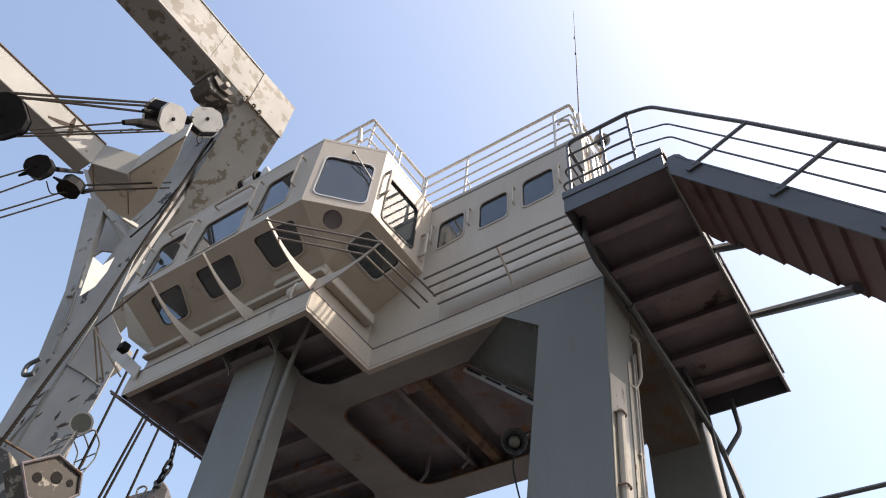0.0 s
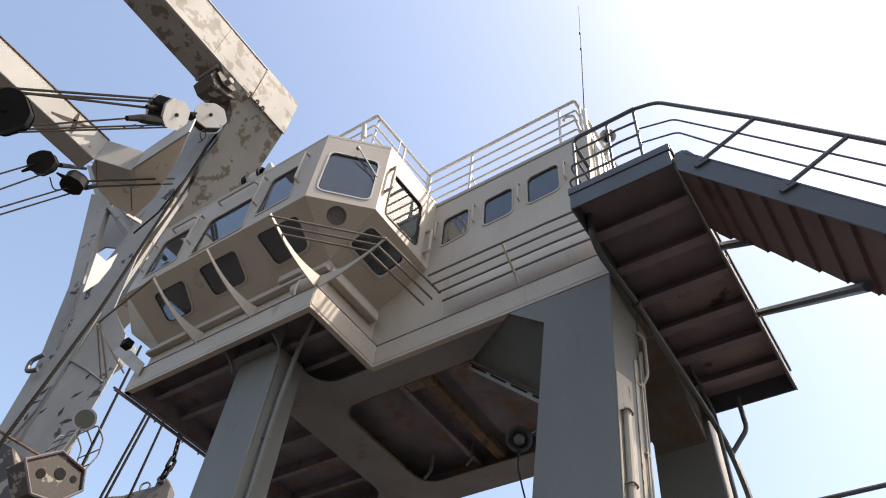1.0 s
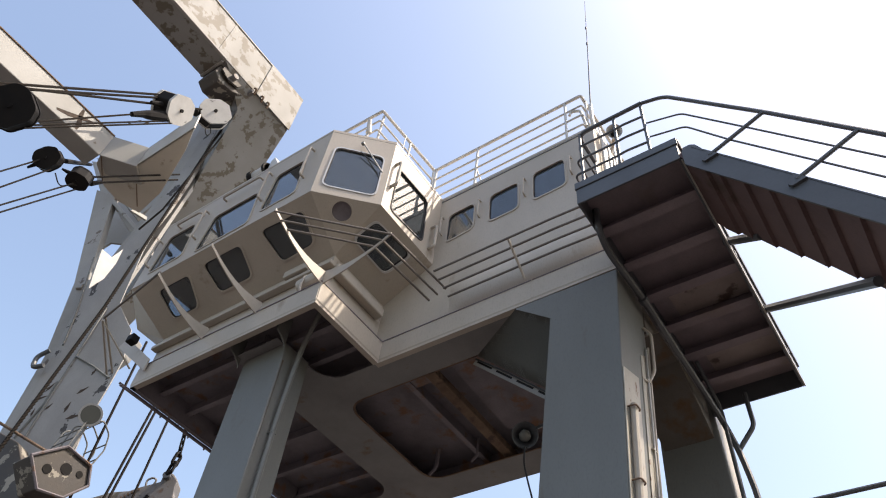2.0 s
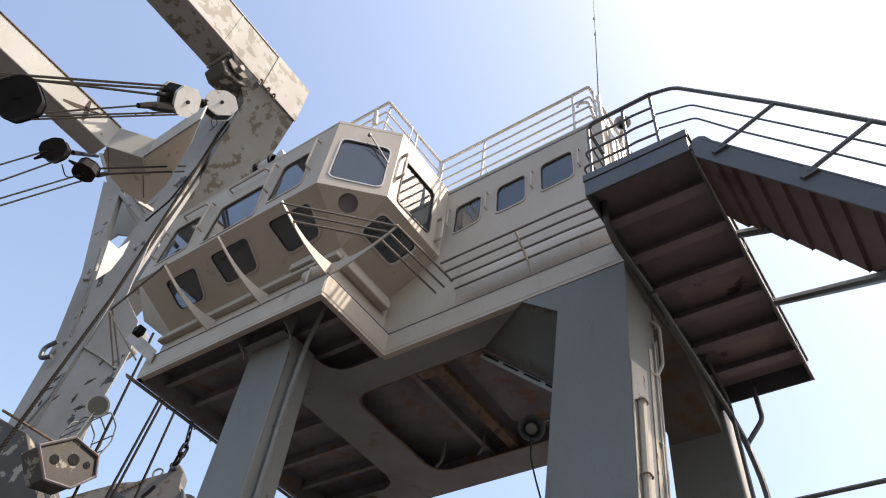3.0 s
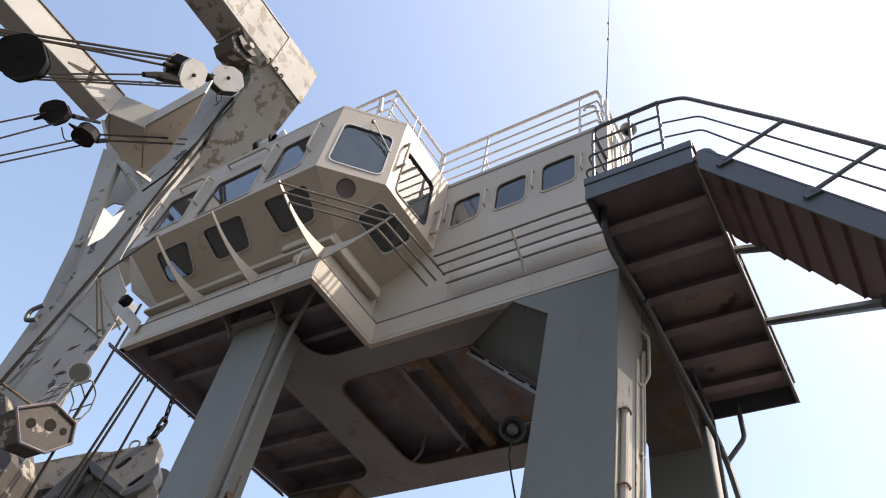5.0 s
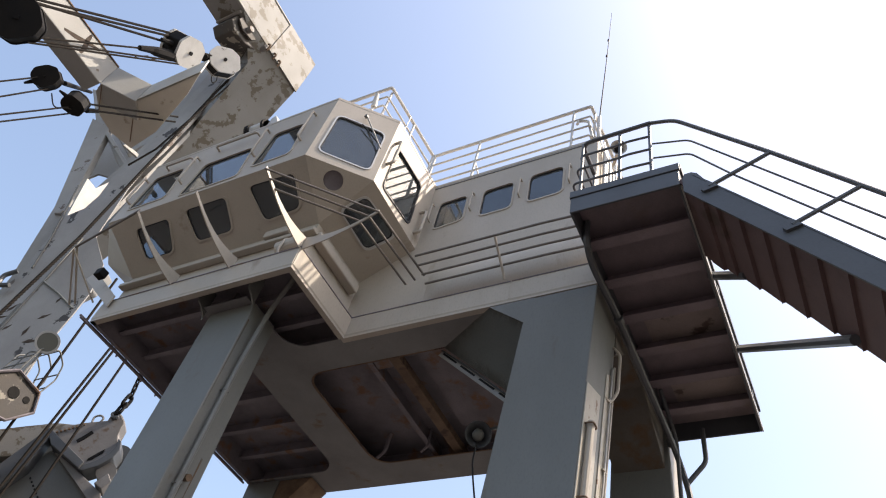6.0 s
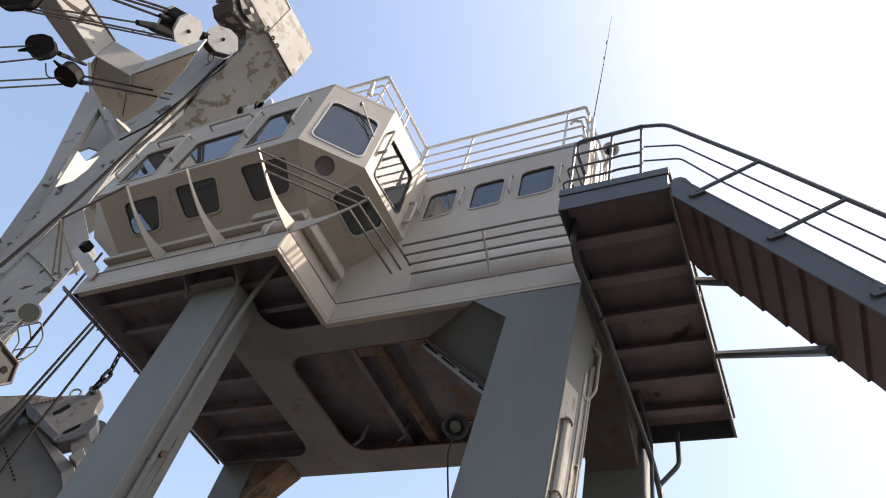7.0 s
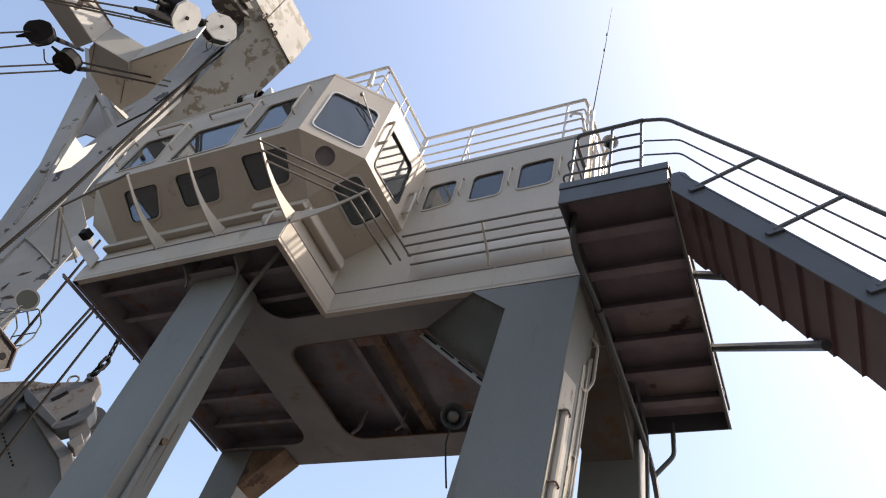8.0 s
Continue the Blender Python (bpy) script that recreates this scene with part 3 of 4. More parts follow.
front = (0, -1, 0)
grab_rail((-0.40, YA, 2.08), (-0.40, YA, 2.72), front)
grab_rail((-1.17, YA, 2.10), (-1.19, YA, 2.72), front)
grab_rail((-1.36, YA, 2.72), (-2.12, YA, 2.74), front)
grab_rail((-2.44, YA, 2.05), (-2.45, YA, 2.66), front)
grab_rail((-2.58, YA, 2.70), (-3.10, YA, 2.72), front)
grab_rail((-3.42, YA, 2.00), (-3.42, YA, 2.55), front)
grab_rail((XB, -0.93, 2.10), (XB, -0.93, 2.60), (1, 0, 0), 0.10, 0.022)
grab_rail((XB, -0.02, 1.78), (XB, -0.02, 2.22), (1, 0, 0), 0.10, 0.022)
for x in (0.585, 1.20, 1.90, 2.58):
    grab_rail((x, YW, 2.16), (x, YW, 2.52), front, 0.06, 0.012)
# wiper of the corner window
wb = Vector((XA, YA, 0)) + cn * 0.05
wiper = part("wiper", tube([wb + cu * 0.46 + Vector((0, 0, 2.80)), wb + cu * 0.80 + Vector((0, 0, 2.22))], 0.010, 6), PIPE, cabin, "thin wiper arm")
part("wiper_motor", box(tuple(wb + cu * 0.44 + Vector((-0.015, -0.015, 2.77))), tuple(wb + cu * 0.44 + Vector((0.03, 0.03, 2.82))), 0.008), GREY, cabin)
part("wiper_blade", tube([wb + cu * 0.45 - cn * 0.02 + Vector((0, 0, 2.62)), wb + cu * 0.72 - cn * 0.02 + Vector((0, 0, 2.36))], 0.008, 6), RUBBER, cabin)

curtain = bmesh.new()
cols = [[curtain.verts.new((0.70 + 0.28 * i / 24, YW + 0.14 + 0.02 * math.sin(i * 1.6), z)) for z in (1.9, 2.65)] for i in range(25)]
for a, b in zip(cols, cols[1:]):
    curtain.faces.new((a[0], b[0], b[1], a[1]))
bmesh.ops.solidify(curtain, geom=list(curtain.faces), thickness=0.004)
cur = thing("curtain", (0.85, YW + 0.14, 1.9), "drawn pale cloth curtain behind a cabin window", "curtain")
part("cloth", curtain, FABRIC, cur, smooth=True)

part("vent_drum", tube([(-0.52, -1.00, 0.62), (-0.18, -1.02, 0.62)], 0.11, 18), BEIGE, cabin)
part("junction_box", box((-0.95, YI - 0.14, 1.00), (-0.55, YI - 0.002, 1.12), 0.015), BEIGE, cabin)
part("pipe_hoop", tube(bent([(-0.40, YI, 0.75), (-0.40, -1.10, 0.72), (-0.38, -1.14, 0.45), (-0.38, -1.10, H)], 0.08), 0.016), BEIGE, cabin)

# ---- outrigger bars round the deck edge ----
outrigger = thing("outrigger_bars", (0, -1.2, H), "beige barred outriggers on flared plate brackets", "railing")


def bracket(base, tip, wide=0.10, thick=0.014):
    """A flared plate that curves out from the deck edge and thins towards its tip."""
    a, b = Vector(base), Vector(tip)
    side = (b - a).cross(Vector((0, 0, 1))).normalized()
    bm = bmesh.new()
    top, low = [], []
    for i in range(9):
        s = i / 8
        p = a.lerp(b, s) + Vector((0, 0, -0.07 * math.sin(math.pi * s)))
        w = wide * (0.24 + 1.0 * (1 - s) ** 2.2)
        top.append(p + Vector((0, 0, w)))
        low.append(p - Vector((0, 0, w * 0.35)))
    add_prism(bm, [p - side * thick / 2 for p in top + low[::-1]], side * thick)
    return part("bracket", bm, BEIGE, outrigger)


TIP = 0.66
for x in (0.0, -1.02, -1.95):
    bracket((x - 0.02, Y1 + 0.03, H + 0.02), (x - 0.02, -2.04, TIP), 0.13)
bracket((-0.01, Y1 + 0.02, H + 0.02), (0.92, -1.13, TIP - 0.03), 0.13)
for x in (1.97, 2.95):
    part("bracket", tube([(x, -0.002, 0.40), (x, -0.06, 0.47), (x - 0.0, -0.38, 0.73)], 0.016, 8), BEIGE, outrigger)


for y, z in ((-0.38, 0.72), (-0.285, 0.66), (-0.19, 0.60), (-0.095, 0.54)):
    part("bar", tube(bent([(0.97 + 0.1 * (y + 0.38), y, z), (2.5, y, z), (XR - 0.02, y, z - 0.02)], 0.05), 0.014, 8), BEIGE_SHADED, outrigger)
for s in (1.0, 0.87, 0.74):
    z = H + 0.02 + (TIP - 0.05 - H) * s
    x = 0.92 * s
    part("bar", tube([(x, -1.13, z), (x + 0.06, -0.08 - 0.05 * s, z + 0.02)], 0.014, 8), BEIGE_SHADED, outrigger)
    part("bar", tube([(-0.02, Y1 - 0.9 * s, z), (x, -1.13, z)], 0.012, 8), BEIGE_SHADED, outrigger)
part("bar", tube([(-1.97, -2.03, TIP + 0.05), (-3.22, -1.87, TIP)], 0.016, 8), BEIGE_SHADED, outrigger)

# ---- roof guard rails ----
roof_rail = thing("roof_guard_rail", (0.3, 0, ZR + 0.06), "white painted pipe guard rail on the cabin roof", "railing")
RT = 4.10
corners = [(-1.6, -1.16), (0.14, -1.13), (0.20, 0.17), (2.78, 0.17), (2.84, 2.4)]
for k, z in enumerate((RT, RT - 0.28, RT - 0.54, RT - 0.80)):
    part("bar", tube(bent([(x, y, z) for x, y in corners], 0.03), 0.026 if k == 0 else 0.016, 8), WHITE, roof_rail)
for x, y in [(-1.6, -1.16), (-0.7, -1.15), (0.10, -1.05), (0.17, -0.45), (0.20, 0.15), (0.24, 0.17), (1.02, 0.17), (2.52, 0.17), (2.79, 0.3), (2.81, 1.2), (2.84, 2.4)]:
    part("post", tube([(x, y, ZR + 0.05), (x, y, RT - 0.01)], 0.02, 8), WHITE, roof_rail)
part("stay", tube([(1.02, 0.17, 3.55), (1.10, 0.35, ZR + 0.06)], 0.012, 8), WHITE, roof_rail)

# ---- landing beside the cabin ----
landing = thing("stair_landing", (3.5, 1, 0), "slate blue steel landing with ribbed rusty underside", "landing")
LX0, LX1, LY0, LY1, LZ0 = 3.045, 4.06, -0.868, 2.67, 0.05
part("edge_plate", box((LX0, LY0, LZ0), (LX1, LY0 + 0.02, H - 0.075), 0.004), SLATE, landing, "slate blue edge plate")
part("kick_plate", box((LX0 - 0.01, LY0 - 0.012, H - 0.07), (LX1 + 0.012, LY0 + 0.02, H + 0.03), 0.005), SLATE, landing)
part("edge_plate", box((LX1 - 0.02, LY0 + 0.021, LZ0), (LX1, LY1, H - 0.03), 0.004), SLATE, landing)
part("kick_plate", box((LX1 - 0.012, LY0 + 0.021, H - 0.02), (LX1 + 0.02, LY1, H + 0.05), 0.005), SLATE, landing)
part("edge_plate", box((LX0, LY0 + 0.021, LZ0), (LX0 + 0.02, LY1, H - 0.03), 0.004), SLATE, landing)
part("edge_plate", box((LX0 + 0.021, LY1 - 0.02, LZ0), (LX1 - 0.021, LY1, H - 0.03), 0.004), SLATE, landing)
# sunlight on the landing's outer edge, added as a pale bar
part("sunlit_edge", box((LX1 + 0.001, LY0 + 0.03, LZ0 - 0.004), (LX1 + 0.016, LY1, LZ0 + 0.045), 0.003), PIPE, landing, "pale bar standing in for the sunlit landing edge")
part("floor_plate", box((LX0 + 0.002, LY0 + 0.022, H - 0.05), (LX1 - 0.022, LY1 - 0.002, H - 0.034), 0.002), MAROON, landing)
for i in range(6):
    y = -0.32 + 0.52 * i
    part("rib", joist((LX0 + 0.022, y, H - 0.05), (LX1 - 0.022, y, H - 0.05), 0.17, 0.15), MAROON, landing)
for y in (0.74, 1.78):
    c = [(LX0 + 0.20, y + 0.14), (LX0 + 0.32, y + 0.04), (LX1 - 0.14, y + 0.04), (LX1 - 0.04, y + 0.14), (LX1 - 0.04, y + 0.47), (LX0 + 0.20, y + 0.47)]
    part("doubler", prism([(px, py, H - 0.066) for px, py in c], (0, 0, 0.014)), DOUBLER, landing, "tan stained doubler plate")
    for px in (LX0 + 0.40, LX0 + 0.62):
        part("slot", box((px, y + 0.09, H - 0.069), (px + 0.09, y + 0.105, H - 0.064), 0.002), BLACK, landing)
for y in (-0.2, 0.5, 1.35, 2.1):
    part("rail_clip", box((LX1 - 0.004, y, LZ0 + 0.06), (LX1 + 0.02, y + 0.07, LZ0 + 0.14), 0.004), SLATE, landing)
part("edge_pipe", tube(bent([(3.10, -0.55, 0.28), (3.10, -0.55, 0.0), (3.07, -0.30, -0.06), (3.12, 0.41, -0.13), (3.12, 2.0, -0.165), (3.15, 2.45, -0.30), (3.24, 2.46, -0.72), (3.30, 2.46, -1.2), (3.34, 2.46, FOOT)], 0.16), 0.035), SLATE, landing)
part("edge_pipe", tube(bent([(3.44, 2.5, 0.06), (3.45, 2.5, -0.39), (3.23, 2.47, -0.67)], 0.07), 0.028), SLATE, landing)
part("edge_pipe", tube(bent([(3.12, 1.95, 0.25), (3.14, 2.2, 0.06), (3.165, 2.40, -0.13), (3.175, 2.40, -0.95), (3.24, 2.40, FOOT)], 0.12), 0.024), SLATE, landing)
for i, y in enumerate((0.1, 1.25)):
    part("pipe_collar", tube([(3.12, 2.28 - i * 1.9, -0.215 + i * 0.075), (3.12, 2.34 - i * 1.9, -0.232 + i * 0.09)], 0.048, 12), SLATE, landing)
    part("tie_bar", tube([(LX1 - 0.01, 1.45 if i else 0.38, 0.20), (5.04 if i else 4.40, -0.14 if i else -0.05, -1.41 if i else -0.38)], 0.044), SLATE, landing)

landing_rail = thing("landing_guard_rail", (3.5, LY0, H), "dark pipe guard rail on the stair landing", "railing")
part("bar", tube(bent([(3.12, LY0 + 0.4, 1.24), (3.12, LY0, 1.24), (3.84, LY0, 1.255)], 0.10), 0.024), SLATE, landing_rail)
for k, z in enumerate((1.00, 0.76, 0.52)):
    part("bar", tube(bent([(3.11 - 0.03 * k, LY0 + 0.4, z), (3.11 - 0.03 * k, LY0, z), (3.50, LY0, z), (3.60, LY0, z + 0.02), (3.82, LY0, z)], 0.05), 0.013), SLATE, landing_rail)
for x in (3.13, 3.52, 3.82):
    part("post", tube([(x, LY0 + 0.01, H - 0.02), (x, LY0 + 0.01, 1.235)], 0.017), SLATE, landing_rail)
for y in (LY0 + 0.4,):
    part("post", tube([(3.12, y, H - 0.03), (3.12, y, 1.235)], 0.017), SLATE, landing_rail)

# ---- steep stair ----
stair = thing("ship_stair", (4.2, -0.45, -7.3), "steep slate blue steel stair with brown undersides", "stairs")
S0, SD = Vector((4.185, 0, 0.138)), Vector((1.0, 0, -1.42))
SD.normalize()
SU = Vector((1.42, 0, 1.0)).normalized()
RAIL_OFF = SD * 0.06 + SU * 0.54   # from a stringer to the top rail
length = (Z0 + 0.10) / -SD.z


def along(s, up, y):
    p = S0 + SD * s + SU * up
    return Vector((p.x, y, p.z))


for y0, y1, deep in ((-0.872, -0.855, 0.203), (-0.005, 0.015, 0.125)):
    bm = bmesh.new()
    add_prism(bm, [along(-0.075, -0.045, y0), along(-0.045, 0.008, y0), along(0.01, 0.026, y0), along(0.09, 0.012, y0), along(0.14, 0, y0), along(length, 0, y0), along(length, -deep, y0), along(0.12, -deep, y0), along(-0.03, -0.10, y0)], (0, y1 - y0, 0))
    add_prism(bm, [along(0.0, 0.0, y0 - 0.004), along(length, 0.0, y0 - 0.004), along(length, -0.014, y0 - 0.004), along(0.0, -0.014, y0 - 0.004)], (0, 0.05, 0))
    part("stringer", bm, SLATE, stair, "slate blue plate stringer")
rise = 0.215
count = int((Z0 - 0.1) / rise)
for i in range(-1, count):
    s = 0.20 + i * rise / -SD.z
    p, q = along(s, -0.105, 0), along(s + rise / -SD.z, -0.105, 0)
    nose = Vector((p.x + 0.03, 0, p.z))
    heel = Vector((p.x - 0.02, 0, p.z))
    low = Vector((q.x - 0.02, 0, q.z))
    bm = bmesh.new()
    prof = [heel, nose, nose + Vector((0, 0, -0.035)), Vector((low.x + 0.012, 0, heel.z - 0.03)), low + Vector((0.012, 0, -0.02)), low + Vector((-0.028, 0, -0.032)), low + Vector((-0.028, 0, -0.016)), Vector((heel.x, 0, heel.z - 0.02))]
    add_prism(bm, [(v.x, -0.858, v.z) for v in prof], (0, 0.856, 0))
    part("tread", bm, STAIR_BROWN, stair, "brown folded plate tread")
part("top_plate", prism([(4.11, -0.85, 0.14), (4.14, -0.85, 0.16), (4.20, -0.85, -0.02), (4.26, -0.85, -0.20), (4.22, -0.85, -0.21), (4.13, -0.85, -0.06)], (0, 0.845, 0)), STAIR_BROWN, stair, "brown plate that closes the stair against the landing")
for side, y in ((0, LY0), (1, 0.03)):
    for k in range(10):
        s = 0.285 + 0.92 * k
        post_top = along(s, 0, y) + RAIL_OFF
        if side == 0:
            part("baluster", tube([along(s, -0.06, y - 0.02), post_top], 0.018), SLATE, stair)
            part("lug", prism([along(s - 0.07, -0.015, y - 0.03), along(s + 0.06, -0.015, y - 0.03), along(s + 0.02, -0.13, y - 0.03), along(s - 0.02, -0.13, y - 0.03)], (0, 0.024, 0)), SLATE, stair)
    if side == 0:
        top0 = along(0.285, 0, y) + RAIL_OFF
        lastp = along(0.285 + 0.92 * 9, 0, y) + RAIL_OFF
        part("bar", tube(bent([(3.84, y, 1.25), (4.07, y, 1.175), top0, lastp], 0.10), 0.020), SLATE, stair)
        for f, sx in ((0.63, 0), (0.315, 0)):
            a = along(0.285, 0, y) + RAIL_OFF * f
            b = along(0.285 + 0.92 * 9, 0, y) + RAIL_OFF * f
            part("bar", tube(bent([(3.84, y + 0.02, 0.88 if f > 0.5 else 0.62), (4.18, y, 0.73 if f > 0.5 else 0.49), a, b], 0.06), 0.009), SLATE, stair)

# ---- mast, antenna and lamps by the roof's end ----
antenna = thing("whip_antenna", (2.88, 0.3, ZR + 0.06), "thin dark whip antenna on a white mast", "antenna")
part("mast", tube([(2.86, 0.3, ZR + 0.06), (2.86, 0.3, 3.95)], 0.03), WHITE, antenna)
part("whip", tube([(2.86, 0.3, 3.9), (2.94, 0.3, 5.9), (3.0, 0.3, 7.68)], 0.011, 6, 0.004), RUBBER, antenna)
for z in (5.9, 6.5):
    part("joint", tube([(2.935 + (z - 5.9) * 0.03, 0.3, z), (2.937 + (z - 5.9) * 0.03, 0.3, z + 0.06)], 0.017, 6), RUBBER, antenna)
twig = thing("short_antenna", (0.33, -0.9, ZR + 0.06), "short thin rod antenna on the cabin roof", "antenna")
part("whip", tube([(0.33, -0.75, ZR + 0.05), (0.36, -0.75, 3.75)], 0.007, 6), PIPE, twig)


def horn(name, at, aim, r, label, mat, ball):
    t = thing(name, at, label, "loudspeaker")
    aim = Vector(aim).normalized()
    p = Vector(at)
    bm = bmesh.new()
    m = Matrix.Translation(p) @ aim.to_track_quat("Z", "Y").to_matrix().to_4x4()
    prof = [(0.35, -1.0), (0.45, -0.6), (0.7, -0.1), (0.98, 0.42), (1.05, 0.45), (0.96, 0.40), (0.62, -0.1), (0.3, -0.4)]
    rings = [[bm.verts.new(m @ Vector((r * a * math.cos(k * math.tau / 20), r * a * math.sin(k * math.tau / 20), r * b))) for k in range(20)] for a, b in prof]
    for a, b in zip(rings, rings[1:]):
        for k in range(20):
            bm.faces.new((a[k], a[(k + 1) % 20], b[(k + 1) % 20], b[k]))
    bm.faces.new(rings[0])
    bm.faces.new(rings[-1])
    part("bell", bm, mat, t, smooth=True)
    bm = bmesh.new()
    bmesh.ops.create_uvsphere(bm, u_segments=14, v_segments=8, radius=r * 0.48, matrix=Matrix.Translation(p + aim * r * 0.1))
    part("driver", bm, ball, t, smooth=True)
    return t


hs = horn("horn_loudspeaker", (1.245, 1.28, -0.60), (0.55, -0.9, -0.55), 0.145, "grey round horn loudspeaker on the leg bracket", SLATE, GREY)
part("arm", tube(bent([(1.20, 1.40, -0.45), (1.6, 1.3, -0.50), (2.15, 0.62, -0.7)], 0.1), 0.018), SLATE, hs)
part("cable", tube(bent([(1.245, 1.28, -0.74), (1.235, 1.27, -0.95), (1.36, 1.15, -1.30), (1.55, 0.95, -1.75)], 0.12), 0.010), RUBBER, hs)
hs2 = horn("horn_loudspeaker", (3.12, 0.35, 3.03), (0.40, -0.80, -0.5), 0.105, "dark mouthed horn loudspeaker on the cabin end wall", WHITE, BLACK)
part("arm", tube(bent([(2.90, 0.62, 2.90), (2.98, 0.60, 3.10), (3.09, 0.44, 3.13)], 0.06), 0.024), BEIGE, hs2)
conduit = thing("wall_conduits", (2.97, 0.6, H), "white cable pipes down the cabin end wall", "pipe")
for y, r in ((0.28, 0.022), (0.36, 0.018), (0.47, 0.03), (0.62, 0.018)):
    part("tube", tube(bent([(2.965, y, H + 0.02), (2.965, y, 2.9), (2.90, y, 3.15), (2.87, y, 3.5)], 0.1), r), WHITE, conduit)
hook = thing("davit_hook", (2.75, 0.2, 3.6), "small white swan neck lamp bracket on the rail", "bracket")
part("neck", tube(bent([(2.80, 0.22, 3.3), (2.74, 0.20, 3.75), (2.60, 0.18, 3.80), (2.58, 0.18, 3.72)], 0.06), 0.022), WHITE, hook)

roof_winch = thing("roof_winch", (-1.75, -1.42, ZR + 0.06), "small white winch with black fittings on the roof", "winch")
part("base", box((-2.10, -1.54, ZR + 0.06), (-1.40, -1.30, ZR + 0.12), 0.01), WHITE, roof_winch)
part("stand", box((-2.02, -1.48, ZR + 0.121), (-1.50, -1.36, ZR + 0.34), 0.015), WHITE, roof_winch)
part("drum", tube([(-1.98, -1.45, 3.47), (-1.70, -1.45, 3.47)], 0.11, 16), WHITE, roof_winch)
part("flange", tube([(-2.06, -1.45, 3.47), (-1.98, -1.45, 3.47)], 0.14, 16), BLACK, roof_winch)
part("flange", tube([(-1.74, -1.45, 3.47), (-1.70, -1.45, 3.47)], 0.14, 16), BLACK, roof_winch)
part("housing", prism([(-1.69, -1.50, 3.38), (-1.69, -1.50, 3.66), (-1.62, -1.50, 3.72), (-1.50, -1.50, 3.50), (-1.46, -1.50, 3.38)], (0, 0.14, 0), 0.01), WHITE, roof_winch)
roof_lamp = thing("roof_lamp", (0.06, -1.2, ZR + 0.06), "small white lamp on a short post on the roof", "lamp")
part("post", tube([(0.06, -1.22, ZR + 0.05), (0.08, -1.22, 3.42)], 0.014, 8), WHITE, roof_lamp)
part("head", tube([(0.08, -1.22, 3.38), (0.12, -1.30, 3.60)], 0.045, 12, 0.03), WHITE, roof_lamp)

# ---- the white crane beyond the cabin ----
crane = thing("deck_crane", (-7.5, 0, -7.3), "tall worn white deck crane with peeling paint", "crane")
CX = -7.0
CO = Vector((CX, 0.5, 0))
CN = Vector((0.38, -0.925, 0)).normalized()   # the way the crane's broad side faces
CU = Vector((-CN.y, CN.x, 0))


def crane_at(u, z, out=0.0):
    return CO + CU * u + CN * out + Vector((0, 0, z))


def crane_part(name, uz, back, deep, mat, label="", bevel=0.02):
    return part(name, prism([crane_at(u, z, -back) for u, z in uz], -CN * deep, bevel), mat, crane, label)


def crane_box(name, u, z, out, size, mat, label=""):
    bm = bmesh.new()
    a, b, c = size
    loop_ = [crane_at(u + p * a, z + q * b, out) for p, q in ((-0.5, -0.5), (0.5, -0.5), (0.5, 0.5), (-0.5, 0.5))]
    add_prism(bm, loop_, -CN * c)
    bmesh.ops.bevel(bm, geom=list(bm.edges), offset=0.02, segments=2, affect="EDGES", profile=0.5)
    return part(name, bm, mat, crane, label)


BX, BZ0, BZ1 = CX, 13.15, 14.93   # box boom: near side, underside, top
part("boom", box((BX - 1.02, -16.0, BZ0), (BX, 1.22, BZ1), 0.025), CRANE, crane, "white box boom with flaking paint")
part("boom_edge", box((BX - 0.06, -16.0, BZ0 - 0.03), (BX + 0.03, -1.46, BZ0 + 0.05), 0.012), CRANE_CLEAN, crane)
part("boom_edge", box((BX - 0.06, -16.0, BZ1 - 0.04), (BX + 0.03, 1.22, BZ1 + 0.02), 0.012), CRANE_CLEAN, crane)
for y in (-6.6, -4.2, -1.75):
    part("weld_strap", box((BX, y - 0.03, BZ0 + 0.02), (BX + 0.014, y + 0.03, BZ1 - 0.02), 0.004), CRANE, crane)
part("knee_rib", box((BX - 1.0, -1.50, BZ0 - 0.07), (BX - 0.1, -1.42, BZ0 + 0.01), 0.015), CRANE_CLEAN, crane)
part("end_plate", box((BX, -0.20, BZ0 - 0.04), (BX + 0.035, 1.24, BZ1 + 0.03), 0.01), CRANE, crane, "cream end plate with torn paint")
part("arm", box((BX - 0.50, -16.0, 6.83), (BX, -2.42, 7.57), 0.02), CRANE_ARM, crane, "white box side arm")
part("arm_edge", box((BX - 0.02, -16.0, 7.56), (BX + 0.025, -2.42, 7.59), 0.004), RUSTY, crane)
for a, b in (((-3.62, 6.98), (-2.90, 7.42)), ((-3.10, 6.92), (-3.22, 7.52))):
    d = Vector((0, b[0] - a[0], b[1] - a[1]))
    s = Vector((0, -d.z, d.y)).normalized() * 0.05
    p, q = Vector((BX + 0.004, *a)), Vector((BX + 0.004, *b))
    part("rust_mark", prism([p - s * 0.5, p + d * 0.3 - s * 1.4, p + d * 0.6 - s * 0.8, q - s * 0.3, q + s * 0.6, p + d * 0.7 + s * 1.3, p + d * 0.4 + s * 0.9, p + s * 0.6], (-0.008, 0, 0)), RUST_DARK, crane, "long rust mark")
STRUT = Vector((math.cos(radians(38)), 0, -math.sin(radians(38))))   # the way the raking strut's underside faces


def on_strut(y, down):
    return Vector((BX - 0.02, y, BZ0 - 0.01)) + Vector((STRUT.z, 0, -STRUT.x)) * down


